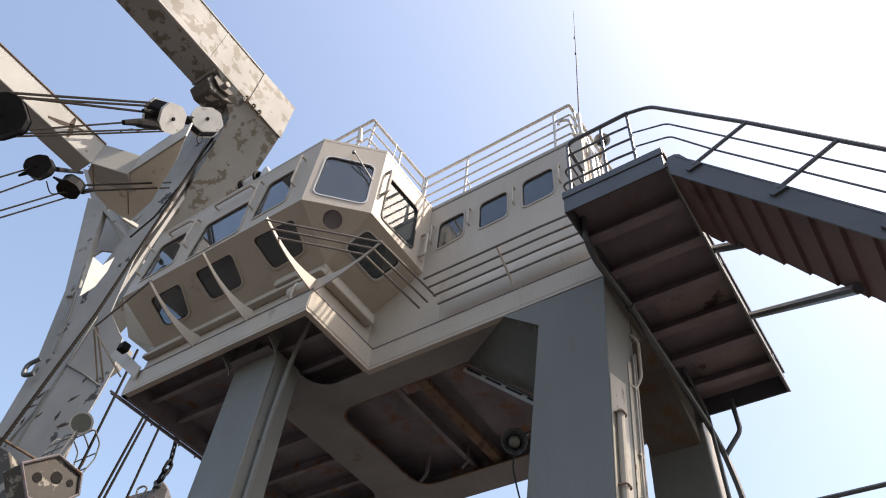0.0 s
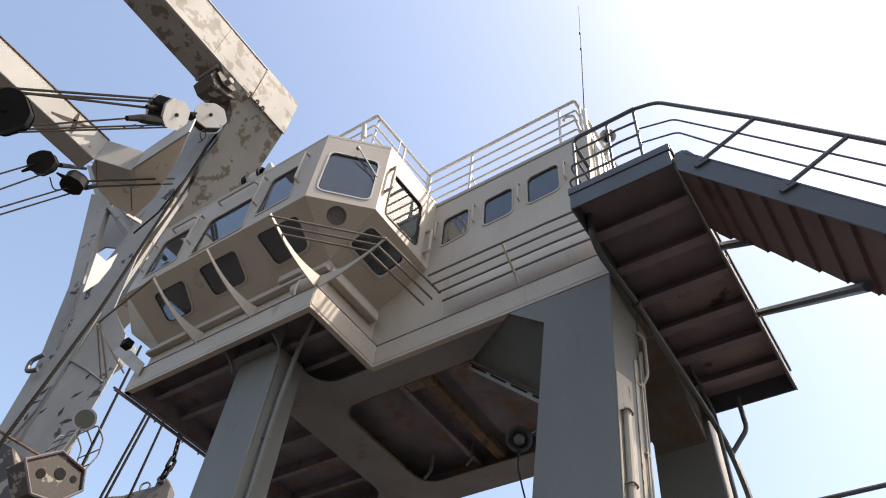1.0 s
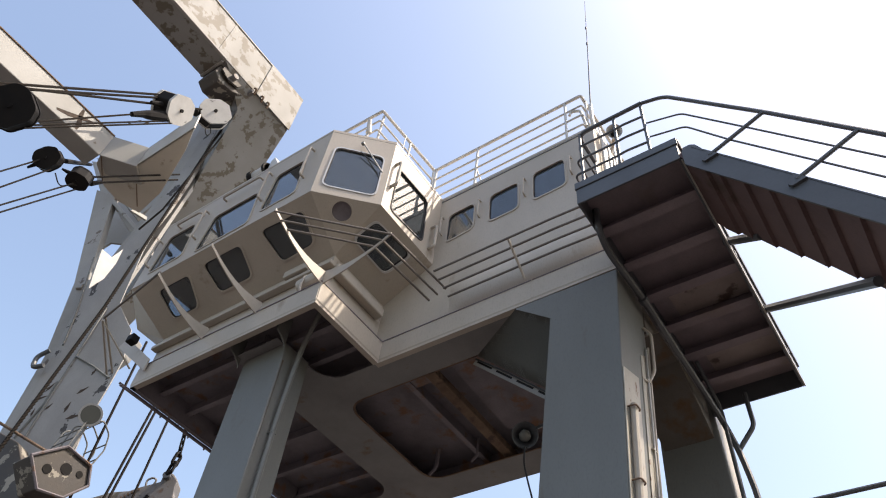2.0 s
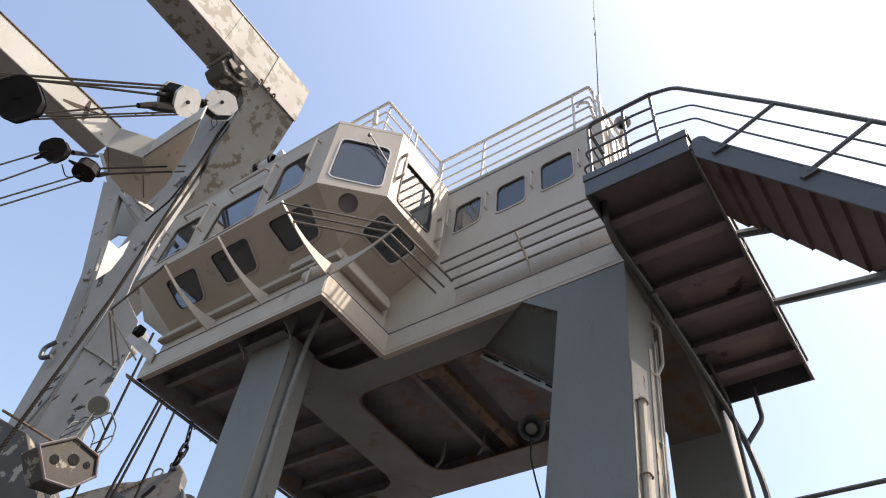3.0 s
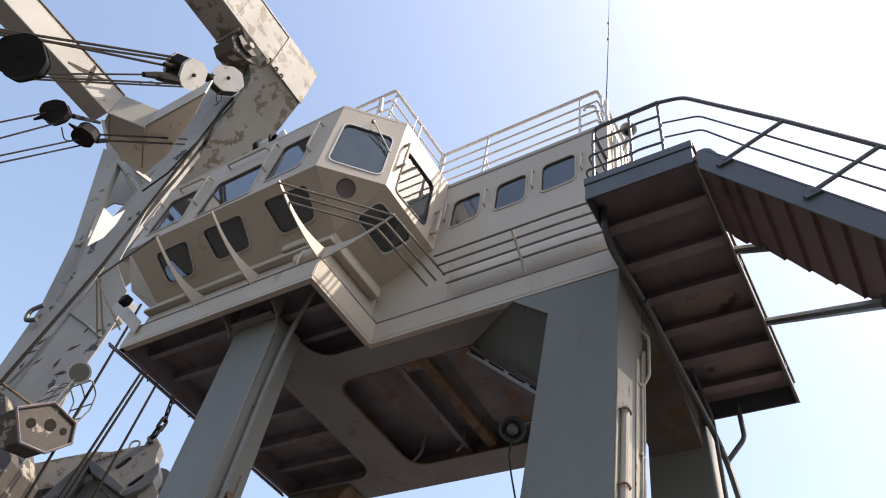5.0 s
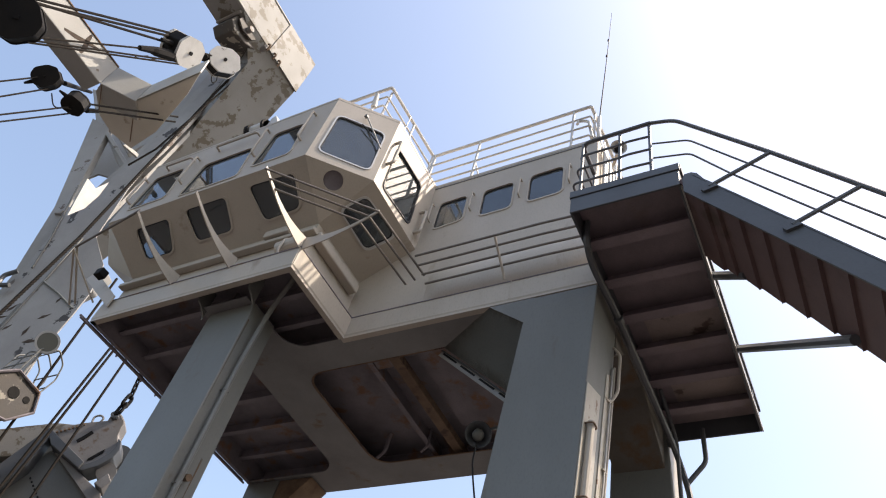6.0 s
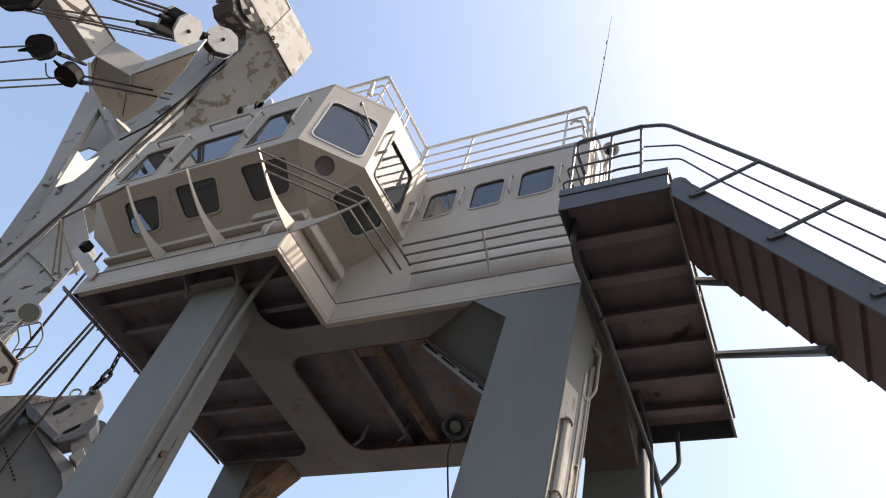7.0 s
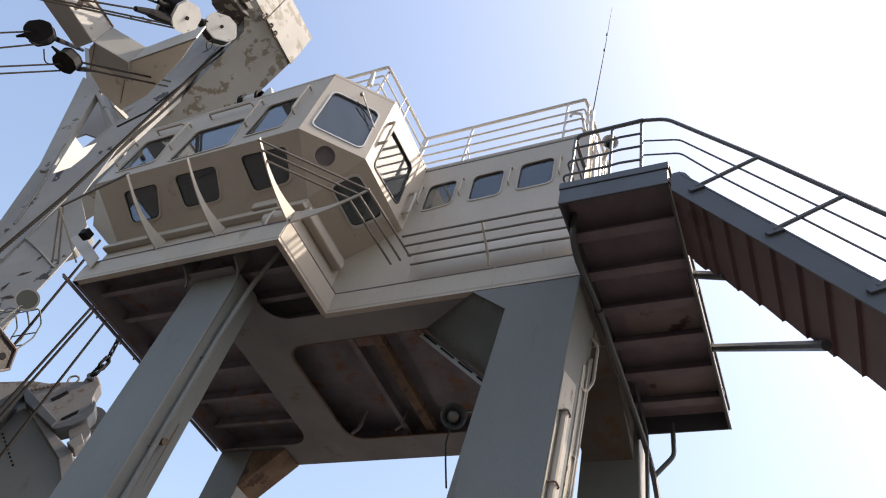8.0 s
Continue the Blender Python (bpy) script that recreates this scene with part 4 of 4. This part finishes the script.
part("raking_strut", prism([on_strut(y, d) for y, d in ((-1.46, 0.0), (1.22, 0.0), (1.50, 1.60), (1.78, 2.74), (1.80, 9.0), (1.17, 9.0), (1.17, 6.48), (0.52, 3.66), (-0.21, 0.73), (-1.0, 0.19))], -STRUT * 0.8, 0.02), CRANE, crane, "broad tan strut with brown flaking")
crane_part("column_plate", [(-3.01, 6.05), (-1.23, 4.97), (-1.33, 4.46), (-1.83, 3.88), (-3.14, 5.32)], 0.9, 0.3, CRANE_CLEAN, "white gusset plate")
crane_part("column_flange", [(-2.72, 14.11), (-1.76, 13.12), (-1.94, 9.26), (-2.39, 6.1), (-1.88, 1.69), (-1.91, -7.29), (-2.67, -7.29), (-2.58, 2.05), (-2.85, 6.37), (-2.4, 10.81)], 0.4, 0.12, CRANE_CLEAN, "white flange plate")
crane_part("column_web", [(-2.17, 13.16), (-1.8, 12.68), (-2.17, 5.71), (-1.8, 1.56), (-1.8, -7.29), (-2.37, -7.29), (-2.34, 1.83), (-2.85, 6.28), (-2.38, 9.52)], 0.65, 0.12, CRANE_CLEAN, "recessed white web")
crane_part("web_plate", [(-4.52, 11.97), (-4.19, 12.97), (-3.05, 15.16), (-2.11, 13.63), (-2.27, 10.32), (-2.94, 9.11), (-3.93, 10.22), (-4.78, 10.64), (-6.06, 12.57)], 0.5, 0.15, CRANE_ARM, "cream web plate")
crane_part("mast", [(-4.95, 10.77), (-4.16, 10.36), (-3.73, 8.82), (-3.1, 6.62), (-2.85, 6.64), (-2.53, 6.09), (-2.36, 4.69), (-2.19, 2.29), (-2.19, -7.29), (-3.02, -7.29), (-2.67, 1.69), (-2.83, 4.15), (-3.43, 6.59)], 0.47, 0.22, CRANE_CLEAN, "white tapered mast")
crane_part("mast_rib", [(-4.1, 10.15), (-2.43, 8.4), (-2.37, 8.19), (-4.04, 9.92)], 0.45, 0.9, CRANE_CLEAN)
crane_part("mast_web", [(-6.58, 12.99), (-4.38, 12.48), (-3.68, 11.69), (-3.9, 9.75), (-4.94, 10.1), (-5.14, 9.75)], 1.9, 0.06, CRANE_ARM)
# outlined as the sunlit patch on the mast, with whiter paint for the sun
part("mast_back", prism([(BX - 1.6, y, z) for y, z in ((-0.80, 6.37), (-0.52, 6.36), (-0.40, 6.78), (-0.36, 6.30), (-0.40, 5.75), (-0.56, 5.28))], (-0.06, 0, 0)), CRANE_CHEEK, crane, "plate cut and whitened for a sunlit patch")
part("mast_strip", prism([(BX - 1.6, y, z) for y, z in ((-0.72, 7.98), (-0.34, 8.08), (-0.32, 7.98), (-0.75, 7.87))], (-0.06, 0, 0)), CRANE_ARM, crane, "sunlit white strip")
crane_part("mast_foot", [(-2.68, 2.07), (-1.65, 1.59), (-0.61, 0.25), (-0.47, -7.29), (-3.26, -7.29)], 0.05, 0.9, CRANE_BLACK, "mast foot with black and white peeling paint")
part("mast_ledge", tube([crane_at(-2.33, 2.02, 0.1), crane_at(-0.47, 1.1, 0.1)], 0.028, 6), RUSTY, crane)
crane_part("side_plate", [(-2.51, 4.75), (-1.51, 3.64), (-1.37, 2.8), (-1.73, 1.49), (-2.51, 1.87)], 0.75, 0.15, CRANE, "chipped white side plate")
FOLDS = [[(-1.89, 5.39), (-1.9, 3.96), (-1.92, 2.64), (-1.91, 1.89)], [(-1.9, 3.96), (-1.34, 3.65), (-0.8, 3.29)], [(-3.21, 7.34), (-2.62, 5.29), (-2.42, 4.33)], [(-1.96, 3.28), (-1.96, 2.72), (-2.14, 1.93)]]   # welded folds and ledges of the column plate
for run in FOLDS:
    part("fold", tube([crane_at(u, z, -0.345) for u, z in run], 0.022, 6), GREY, crane, "dark weld line")
for k, (u, z) in enumerate([(-1.82, 2.65), (-1.38, 2.61), (-1.11, 2.37), (-1.24, 3.5), (-2.07, 3.16), (-2.16, 2.88), (-2.11, 2.53), (-1.25, 3.02)]):
    a, c = 0.9 + 0.7 * math.sin(k * 2.3), 0.10 + 0.03 * (k % 3)
    du, dz = c * math.cos(a), c * math.sin(a)
    part("chip", prism([crane_at(u + p * du - q * dz * 0.3, z + p * dz + q * du * 0.3, -0.352) for p, q in ((-1, -0.4), (-0.2, -0.9), (0.5, -0.3), (1, 0.2), (0.2, 0.5), (-0.3, 1.0), (-0.6, 0.3))], -CN * 0.006), RUST_DARK, crane, "rusty chip")
# sheave gear where the boom meets the column
part("sheave_housing", prism([(BX - 0.95, y, z) for y, z in ((-1.40, 13.15), (-1.45, 12.72), (-1.20, 12.52), (-0.75, 12.60), (-0.35, 12.90), (-0.30, 13.15))], (0.72, 0, 0), 0.03), CRANE_BLACK, crane, "greasy sheave housing")
part("sheave_cheek", prism([(BX - 0.16, y, z) for y, z in ((-1.30, 13.15), (-1.34, 12.86), (-1.05, 12.70), (-0.70, 12.80), (-0.55, 13.15))], (0.05, 0, 0), 0.01), CRANE_BLACK, crane)
for y, z, r in ((-0.95, 12.90, 0.09), (-0.30, 13.04, 0.08)):
    part("sheave_axle", tube([(BX - 0.6, y, z), (BX + 0.04, y, z)], r, 14), WINCH, crane)
for y in (-0.32, -0.02, 0.22):
    part("shackle", tube(bent([(BX + 0.05, y, 13.2), (BX + 0.16, y + 0.03, 13.08), (BX + 0.05, y + 0.06, 12.94)], 0.08), 0.03), RUSTY, crane)
part("elbow", prism([(BX, -2.43, 6.83), (BX, -2.43, 7.57), (BX + 0.48, -1.81, 7.57), (BX + 0.48, -1.81, 6.83)], (-0.30, 0.40, 0), 0.015), CRANE_ARM, crane, "white mitred elbow of the side arm")
part("cross_arm_side", prism([(BX + 0.46, -1.812, 6.90), (BX + 2.25, -1.812, 6.90), (BX + 2.10, -1.812, 7.57), (BX + 0.46, -1.812, 7.57)], (0, 0.03, 0)), CRANE_ARM_LIFTED, crane, "cream side web of the cross arm")
part("cross_arm_soffit", prism([(BX + x, y, 6.90) for x, y in ((0.45, -1.80), (2.25, -1.80), (1.66, -1.51), (0.34, -1.03), (-0.53, -0.90), (-0.70, -1.38), (-0.64, -1.83), (-0.30, -2.30), (0.0, -2.42))], (0, 0, 0.03)), CRANE_ARM_LIFTED, crane, "cream bottom plate of the cross arm")
part("seam_strip", tube([(BX + 0.40, -1.78, 6.893), (BX - 0.42, -1.05, 6.893)], 0.012, 6), RUSTY, crane)
part("seam_strip", tube([(BX + 0.02, -2.38, 6.822), (BX - 0.48, -1.95, 6.822)], 0.012, 6), RUSTY, crane)
crane_box("lug", -3.14, 6.37, -0.40, (0.16, 0.16, 0.3), CRANE_CLEAN)
part("shackle", tube(bent([crane_at(-2.5, 4.05, -0.2), crane_at(-2.72, 3.89, -0.2), crane_at(-2.66, 3.59, -0.2), crane_at(-2.4, 3.63, -0.2)], 0.1), 0.05), SLATE, crane, "grey shackle")
crane_part("column_face", [(-2.83, 6.26), (-2.78, 5.82), (-2.54, 3.9), (-2.39, 2.44), (-2.29, 0.97), (-0.68, 0.41), (-0.64, 1.42), (-0.75, 2.21), (-0.71, 3.14), (-0.71, 3.76), (-0.92, 4.63), (-1.63, 5.5), (-1.89, 7.39), (-1.93, 9.26), (-1.74, 12.97), (-2.29, 13.52), (-2.29, 10.1), (-2.57, 7.56)], 0.36, 0.03, CHIPPED, "grey column plate with black chips", 0.006)
for u0, z0, u1, z1 in ((-3.8, 11.14, -5.16, 11.72), (-3.71, 11.73, -4.88, 12.54)):
    part("seam_strip", tube([crane_at(u0, z0, 0.005), crane_at(u1, z1, 0.005)], 0.012, 6), RUSTY, crane)


def block(at, along_, r, cheek, label, length_=1.1, thick=0.15, face=(0.62, -0.45, -0.62)):
    """A rope block: two cheek plates of rounded hexagon shape, dark sheaves between, a pin and a swivel eye."""
    t = thing("rope_block", at, label, "rope block", "rope blocks of the crane")
    n = Vector(face).normalized()
    u = Vector((0, *along_))
    u = (u - n * u.dot(n)).normalized()
    v = n.cross(u)
    p = Vector(at)
    hexa = [(0.95 * length_, 0.45), (0.95 * length_, -0.45), (0.50, -0.86), (-0.50, -0.88), (-0.98, -0.40), (-0.98, 0.40), (-0.50, 0.88), (0.50, 0.86)]
    loop_ = rounded([p + u * a * r + v * b * r for a, b in hexa], r * (0.14 if cheek is BLACK else 0.08), 3)
    part("sheave", prism([q + n * thick * 0.75 for q in grown(loop_, -r * 0.05)], -n * thick * 1.5), BLACK, t, "greasy black sheaves")
    for sx in (1, -1):
        part("cheek", prism([q + n * (sx * thick) for q in loop_], -n * (sx * thick * 0.25), 0.01), cheek, t)
    part("pin", add_disc(bmesh.new(), p + n * thick * 1.05, n, r * 0.11, 0.05, 12), BLACK, t)
    part("eye", tube([p - u * r * 0.9, p - u * r * 1.7], r * 0.22, 8, r * 0.10), BLACK, t)
    return t


RX = CX + 0.7
block((RX, -1.98, 8.86), (1, 0.9), 0.40, CRANE_CHEEK, "white cheeked rope block with greasy black sheaves", 1.1, 0.26, (0.62, 0.42, -0.30))
block((RX, -1.12, 9.88), (1, 0.9), 0.38, CRANE_CHEEK, "white cheeked rope block hung below the boom", 1.05, 0.18, (0.8, -0.25, -0.3))
block((RX, -4.2, 5.46), (1, 1.3), 0.44, BLACK, "large black rope block on the upper fall", 0.95)
block((RX, -3.2, 5.08), (1, 1.5), 0.22, BLACK, "dark rope block shackled to the side arm", 1.2, 0.14)
block((RX, -2.58, 5.25), (1, 1.0), 0.195, BLACK, "dark double rope block below the side arm", 1.2, 0.17, (0.3, -0.1, -0.95))
part("hanger", tube([(RX, -2.58, 7.68), (RX, -2.40, 7.96), (RX, -2.32, 8.05), (RX, -2.03, 8.40)], 0.06, 8, 0.13), BLACK, crane, "black swivel eye")
for a, b in (((RX, -1.5, 9.45), crane_at(-2.09, 14.39)), ((RX, -1.0, 10.2), crane_at(-1.8, 14.19)), ((RX, -2.95, 5.35), crane_at(-5.37, 11.61, -0.1)), ((RX, -2.35, 5.35), crane_at(-4.54, 10.89, -0.3))):
    part("hanger", tube([a, b], 0.05), BLACK, crane)


def rope(pts, r=0.022, label="taut dark steel wire rope", mat=ROPE):
    t = thing("wire_rope", pts[0], label, "wire rope", "wire ropes of the crane")
    part("strand", tube(pts, r, 6), mat, t)


def run_out(a, b, far=3.0):
    """The far end of a rope that runs on past a for some metres."""
    a, b = Vector(a), Vector(b)
    return a + (a - b).normalized() * far


for a, b, on in (((-4.74, 5.55), (-2.15, 9.2), 3), ((-4.68, 5.47), (-2.12, 9.1), 3), ((-4.31, 6.03), (-1.35, 9.75), 3), ((-3.66, 5.8), (-2.38, 8.02), 0.6), ((-3.87, 5.32), (-1.84, 8.5), 0), ((-3.84, 5.27), (-1.80, 8.45), 0),
                 ((-3.70, 3.95), (-3.25, 5.05), 3), ((-3.53, 3.67), (-3.05, 4.95), 3), ((-3.35, 3.40), (-2.6, 5.05), 3), ((-3.28, 3.28), (-2.5, 4.98), 3), ((-2.41, 5.5), (-1.02, 7.36), 0.1), ((-2.35, 5.38), (-0.99, 7.19), 0.1)):
    a, b = (RX, *a), (RX, *b)
    rope([run_out(a, b, on) if on else a, b], 0.016 if a[2] < 5.2 else 0.027 if on == 3 else 0.020)
for pts in ([(RX, -2.35, 7.75), (RX, -2.55, 7.35), (RX, -2.35, 7.55), (RX, -1.95, 8.5)], [(RX, -2.95, 4.95), (RX, -2.75, 4.75), (RX, -2.62, 5.0), (RX, -2.5, 5.1)], [(RX, -1.05, 9.55), (RX, -1.1, 9.2), (RX, -0.98, 9.05), (RX, -0.92, 9.25), (RX, -1.0, 9.4)]):
    rope(bent(pts, 0.2), 0.012, "thin slack wire hanging from a rope block")
braid = [crane_at(-1.18, 13.79, 0.1), crane_at(-1.38, 11.69, 0.05), crane_at(-1.56, 5.06, 0.02), crane_at(-1.75, 0.55, 0.2), crane_at(-1.98, -7.29, 0.2)]
rope(braid, 0.035, "thick rusty wire rope down the crane column", ROPE)
twist = bmesh.new()
for a, b in zip(braid, braid[1:]):
    a, b = Vector(a), Vector(b)
    steps = max(2, int((b - a).length / 0.08))
    for k in range(steps):
        p, q = a.lerp(b, k / steps), a.lerp(b, (k + 1) / steps)
        add_tube(twist, [p + Vector((0.03, 0.03, 0)), q + Vector((0.03, -0.03, 0))], 0.014, 4)
lay = thing("rope_lay", braid[0], "dark outer strands twisted round a wire rope", "wire rope", "wire ropes of the crane")
part("strand", twist, ROPE, lay)
rope([crane_at(-0.93, 13.41, 0.1), crane_at(-1.62, 8.53, 0.05), crane_at(-2.01, 7.83, 0.0)], 0.025)
for a, b in (((1.08, 2.75), (0.62, -7.2)), ((1.16, 2.75), (0.72, -7.2)), ((1.46, 2.75), (1.46, -7.2)), ((0.34, 3.6), (0.70, -7.2))):
    rope([(CX + 0.3, *a), (CX + 0.3, *b)], 0.026)
chain = thing("sling_chain", (CX + 0.4, 1.9, 1.5), "dark shackled sling chain hooked to the winch head", "chain")
ends = (Vector((CX + 0.4, 1.80, 2.75)), Vector((CX + 0.4, 1.92, 1.95)), Vector((CX + 0.4, 1.87, 1.56)))


def chain_link(a, b, wide, r, turn):
    """An oval link that reaches from a to b."""
    d = (b - a).normalized()
    s = d.cross(Vector((math.cos(turn), math.sin(turn), 0.2))).normalized()
    a, b = a - d * r, b + d * r
    loop_ = [a + s * wide * 0.5, a - s * wide * 0.5, b - s * wide * 0.5, b + s * wide * 0.5]
    pts = rounded(loop_, wide * 0.48, 4)
    return tube(pts + pts[:1], r, 6)


for a, b, n_, wide, r in ((ends[0], ends[1], 6, 0.075, 0.020), (ends[1], ends[2], 2, 0.13, 0.032)):
    for k in range(n_):
        part("link", chain_link(a.lerp(b, k / n_), a.lerp(b, (k + 1) / n_), wide, r, 0.3 + (k % 2) * 1.3), BLACK, chain)

# floodlight and service basket
flood = thing("floodlight", (CX + 0.4, 0.04, 1.6), "round floodlight with a dull greenish lens", "lamp")
aim = Vector((0.75, -0.45, -0.45)).normalized()
fp = Vector((CX + 0.4, 0.04, 1.60))
bm = add_disc(bmesh.new(), fp - aim * 0.10, aim, 0.10, 0.30, 20, 0.19)
part("shade", bm, CRANE_CLEAN, flood)
part("lens", add_disc(bmesh.new(), fp + aim * 0.055, aim, 0.165, 0.02, 20), LENS, flood)
part("rim", sheet([fp + aim * 0.07 + (aim.orthogonal().normalized() * math.cos(k * math.tau / 24) + aim.cross(aim.orthogonal().normalized()) * math.sin(k * math.tau / 24)) * 0.195 for k in range(24)], [[fp + aim * 0.07 + (aim.orthogonal().normalized() * math.cos(k * math.tau / 24) + aim.cross(aim.orthogonal().normalized()) * math.sin(k * math.tau / 24)) * 0.16 for k in range(24)]], aim * -0.03), WHITE, flood)
part("stand", tube([(CX + 0.32, 0.10, 1.6), (CX + 0.25, 0.10, 0.85)], 0.025), CRANE_CLEAN, flood)

basket = thing("service_basket", (CX + 0.4, 0.2, 0.2), "peeling white crane basket with a hoop rail", "basket")
pan = [(-0.50, 0.46), (-0.05, 0.90), (0.46, 0.84), (0.58, 0.53), (0.28, 0.15), (-0.15, 0.06)]
part("pan", prism([(CX + 0.4, y, z) for y, z in pan], (-0.5, 0, 0), 0.02), CRANE_BLACK, basket)
for a, b in zip(pan, pan[1:] + pan[:1]):
    part("rim_bar", tube([(CX + 0.42, *a), (CX + 0.42, *b)], 0.025, 6), UNDER, basket)
for y, z, r in ((0.12, 0.58, 0.10), (-0.16, 0.42, 0.08), (0.36, 0.62, 0.06)):
    part("drain_hole", add_disc(bmesh.new(), (CX + 0.402, y, z), (1, 0, 0), r, 0.012, 12), BLACK, basket, "dark drain hole")
for x in (CX + 0.4, CX + 0.1, CX - 0.2):
    part("hoop", tube(bent([(x, -0.05, 0.88), (x, 0.02, 1.45), (x, 0.30, 1.65), (x, 0.50, 1.49), (x, 0.55, 1.2), (x, 0.46, 0.84)], 0.06), 0.014), GREY, basket)
for y, z in ((0.0, 1.3), (0.30, 1.65), (0.52, 1.3), (0.50, 1.0), (-0.03, 1.1)):
    part("hoop", tube([(CX + 0.4, y, z), (CX - 0.2, y, z)], 0.012), GREY, basket)

# winch house low beyond the platform, turned a little away from the crane
winch = thing("winch_housing", (CX - 0.5, 2.0, -7.3), "grey riveted winch housing with a sheave head", "winch")
WN, WU = Vector((0.6, -0.8, 0)), Vector((0.8, 0.6, 0))


def winch_at(u, z, out=0.0):
    return Vector((CX, 2.0, 0)) + WU * u + WN * out + Vector((0, 0, z))


def winch_part(name, uz, out, deep, mat, label="", bevel=0.015):
    return part(name, prism([winch_at(u, z, out) for u, z in uz], -WN * deep, bevel), mat, winch, label)


winch_part("body", [(-1.3, -0.5), (-0.6, 0.76), (0.66, 0.2), (1.97, -0.85), (2.0, -7.28), (-1.6, -7.28)], -0.10, 1.2, GREY)
winch_part("head", [(-0.67, 0.97), (-0.66, 1.21), (-0.3, 1.40), (0.05, 1.53), (0.0, 1.73), (0.09, 1.8), (0.2, 1.74), (0.32, 1.62), (0.28, 1.42), (0.36, 1.3), (0.42, 1.16), (0.47, 1.02), (0.44, 0.89), (0.3, 0.7), (0.12, 0.57), (-0.3, 0.72)], 0.0, 0.35, WINCH, "grey sheave head with cast slots", 0.03)
winch_part("rim_beam", [(0.12, 0.57), (0.30, 0.70), (0.44, 0.90), (0.47, 1.04), (0.41, 1.22), (0.49, 1.18), (0.55, 1.02), (0.52, 0.84), (0.36, 0.62), (0.16, 0.46), (0.06, 0.47)], 0.10, 0.4, SLATE)
winch_part("top_beam", [(-1.9, 0.72), (-1.24, 1.05), (-0.81, 1.27), (-0.42, 1.34), (-0.28, 1.38), (-0.6, 1.03), (-0.9, 0.54), (-1.7, 0.2)], -0.05, 0.5, CRANE, "cream riveted top beam")
winch_part("rim_beam", [(-1.15, 0.10), (-0.79, 1.0), (-0.66, 0.95), (-0.70, 0.26), (-0.95, -0.30)], 0.14, 0.25, SLATE)
winch_part("rim_beam", [(-0.79, 1.003), (-0.76, 1.04), (0.13, 0.60), (0.10, 0.46), (-0.56, 0.74)], 0.15, 0.28, SLATE)
winch_part("strip", [(-0.49, 0.69), (-0.36, 0.68), (0.62, 0.22), (0.95, -0.2), (0.72, -0.28), (0.5, 0.06)], 0.02, 0.12, WINCH)
winch_part("foot_block", [(0.47, 0.30), (0.60, 0.54), (0.73, 0.40), (0.64, 0.23)], 0.12, 0.3, WINCH)
part("drum", tube([winch_at(0.42, 0.72, -0.75), winch_at(0.50, 0.62, -0.02)], 0.17, 18), WINCH, winch)
part("drum", tube([winch_at(0.38, 1.20, -0.9), winch_at(0.46, 1.10, -0.3)], 0.22, 18), SLATE, winch)
for cut in ([(-0.23, 0.98), (-0.15, 1.08), (-0.07, 1.24), (-0.13, 1.27), (-0.20, 1.14), (-0.28, 1.02)], [(0.10, 0.70), (0.16, 0.74), (0.28, 0.92), (0.27, 1.0), (0.2, 0.9), (0.10, 0.75)]):
    winch_part("slot", cut, 0.012, 0.02, BLACK, "dark cast slot", 0.004)
for k in range(8):
    part("rivet", add_disc(bmesh.new(), winch_at(-0.66 + 0.05 * k, 1.06 + 0.041 * k, 0.02), WN, 0.020, 0.03, 8), RUSTY, winch)
for k in range(9):
    part("rivet", add_disc(bmesh.new(), winch_at(-0.62 + 0.06 * k, 0.18 - 0.055 * k, -0.09), WN, 0.016, 0.03, 8), BLACK, winch)
part("eye", tube(bent([winch_at(-0.26, 1.46, -0.1), winch_at(-0.29, 1.61, -0.1), winch_at(-0.20, 1.68, -0.1), winch_at(-0.11, 1.64, -0.1), winch_at(-0.14, 1.50, -0.1)], 0.05), 0.02), WINCH, winch)
part("bolt", add_disc(bmesh.new(), winch_at(0.10, 1.66, 0.04), WN, 0.07, 0.10, 14), SLATE, winch)

# tube frame at the platform's far corner
stand = thing("corner_rail_frame", (XL - 0.3, Y1, H), "beige pipe frame with a small lamp at the deck corner", "railing")
part("bar", tube([(-3.25, -1.86, 0.64), (-3.87, -1.2, 0.48)], 0.014), BEIGE, stand)
part("bar", tube([(-3.20, -1.86, 0.66), (-3.73, -1.2, 0.45)], 0.014), BEIGE, stand)
part("bar", tube([(-3.25, -1.86, 0.64), (-3.30, -1.2, 0.34)], 0.012), BEIGE, stand)
part("arm_plate", prism([(-3.98, -1.2, 1.02), (-3.84, -1.2, 1.13), (-2.92, -1.2, 0.36), (-2.92, -1.2, 0.16)], (0, 0.02, 0)), BEIGE, stand)
part("lamp_body", box((-3.36, -1.42, 0.67), (-3.23, -1.30, 0.79), 0.015), BLACK, stand)

# hand rail on the ship's side, low beyond the stair
side_rail = thing("side_hand_rail", (4.0, 4.0, -7.3), "dark pipe hand rail beyond the stair", "railing")
part("bar", tube([(1.0, 4.0, -0.51), (7.5, 4.0, -0.53)], 0.03), SLATE, side_rail)
for x in (1.0, 7.5):
    part("post", tube([(x, 4.0, -0.51), (x, 4.0, -7.3)], 0.035), SLATE, side_rail)
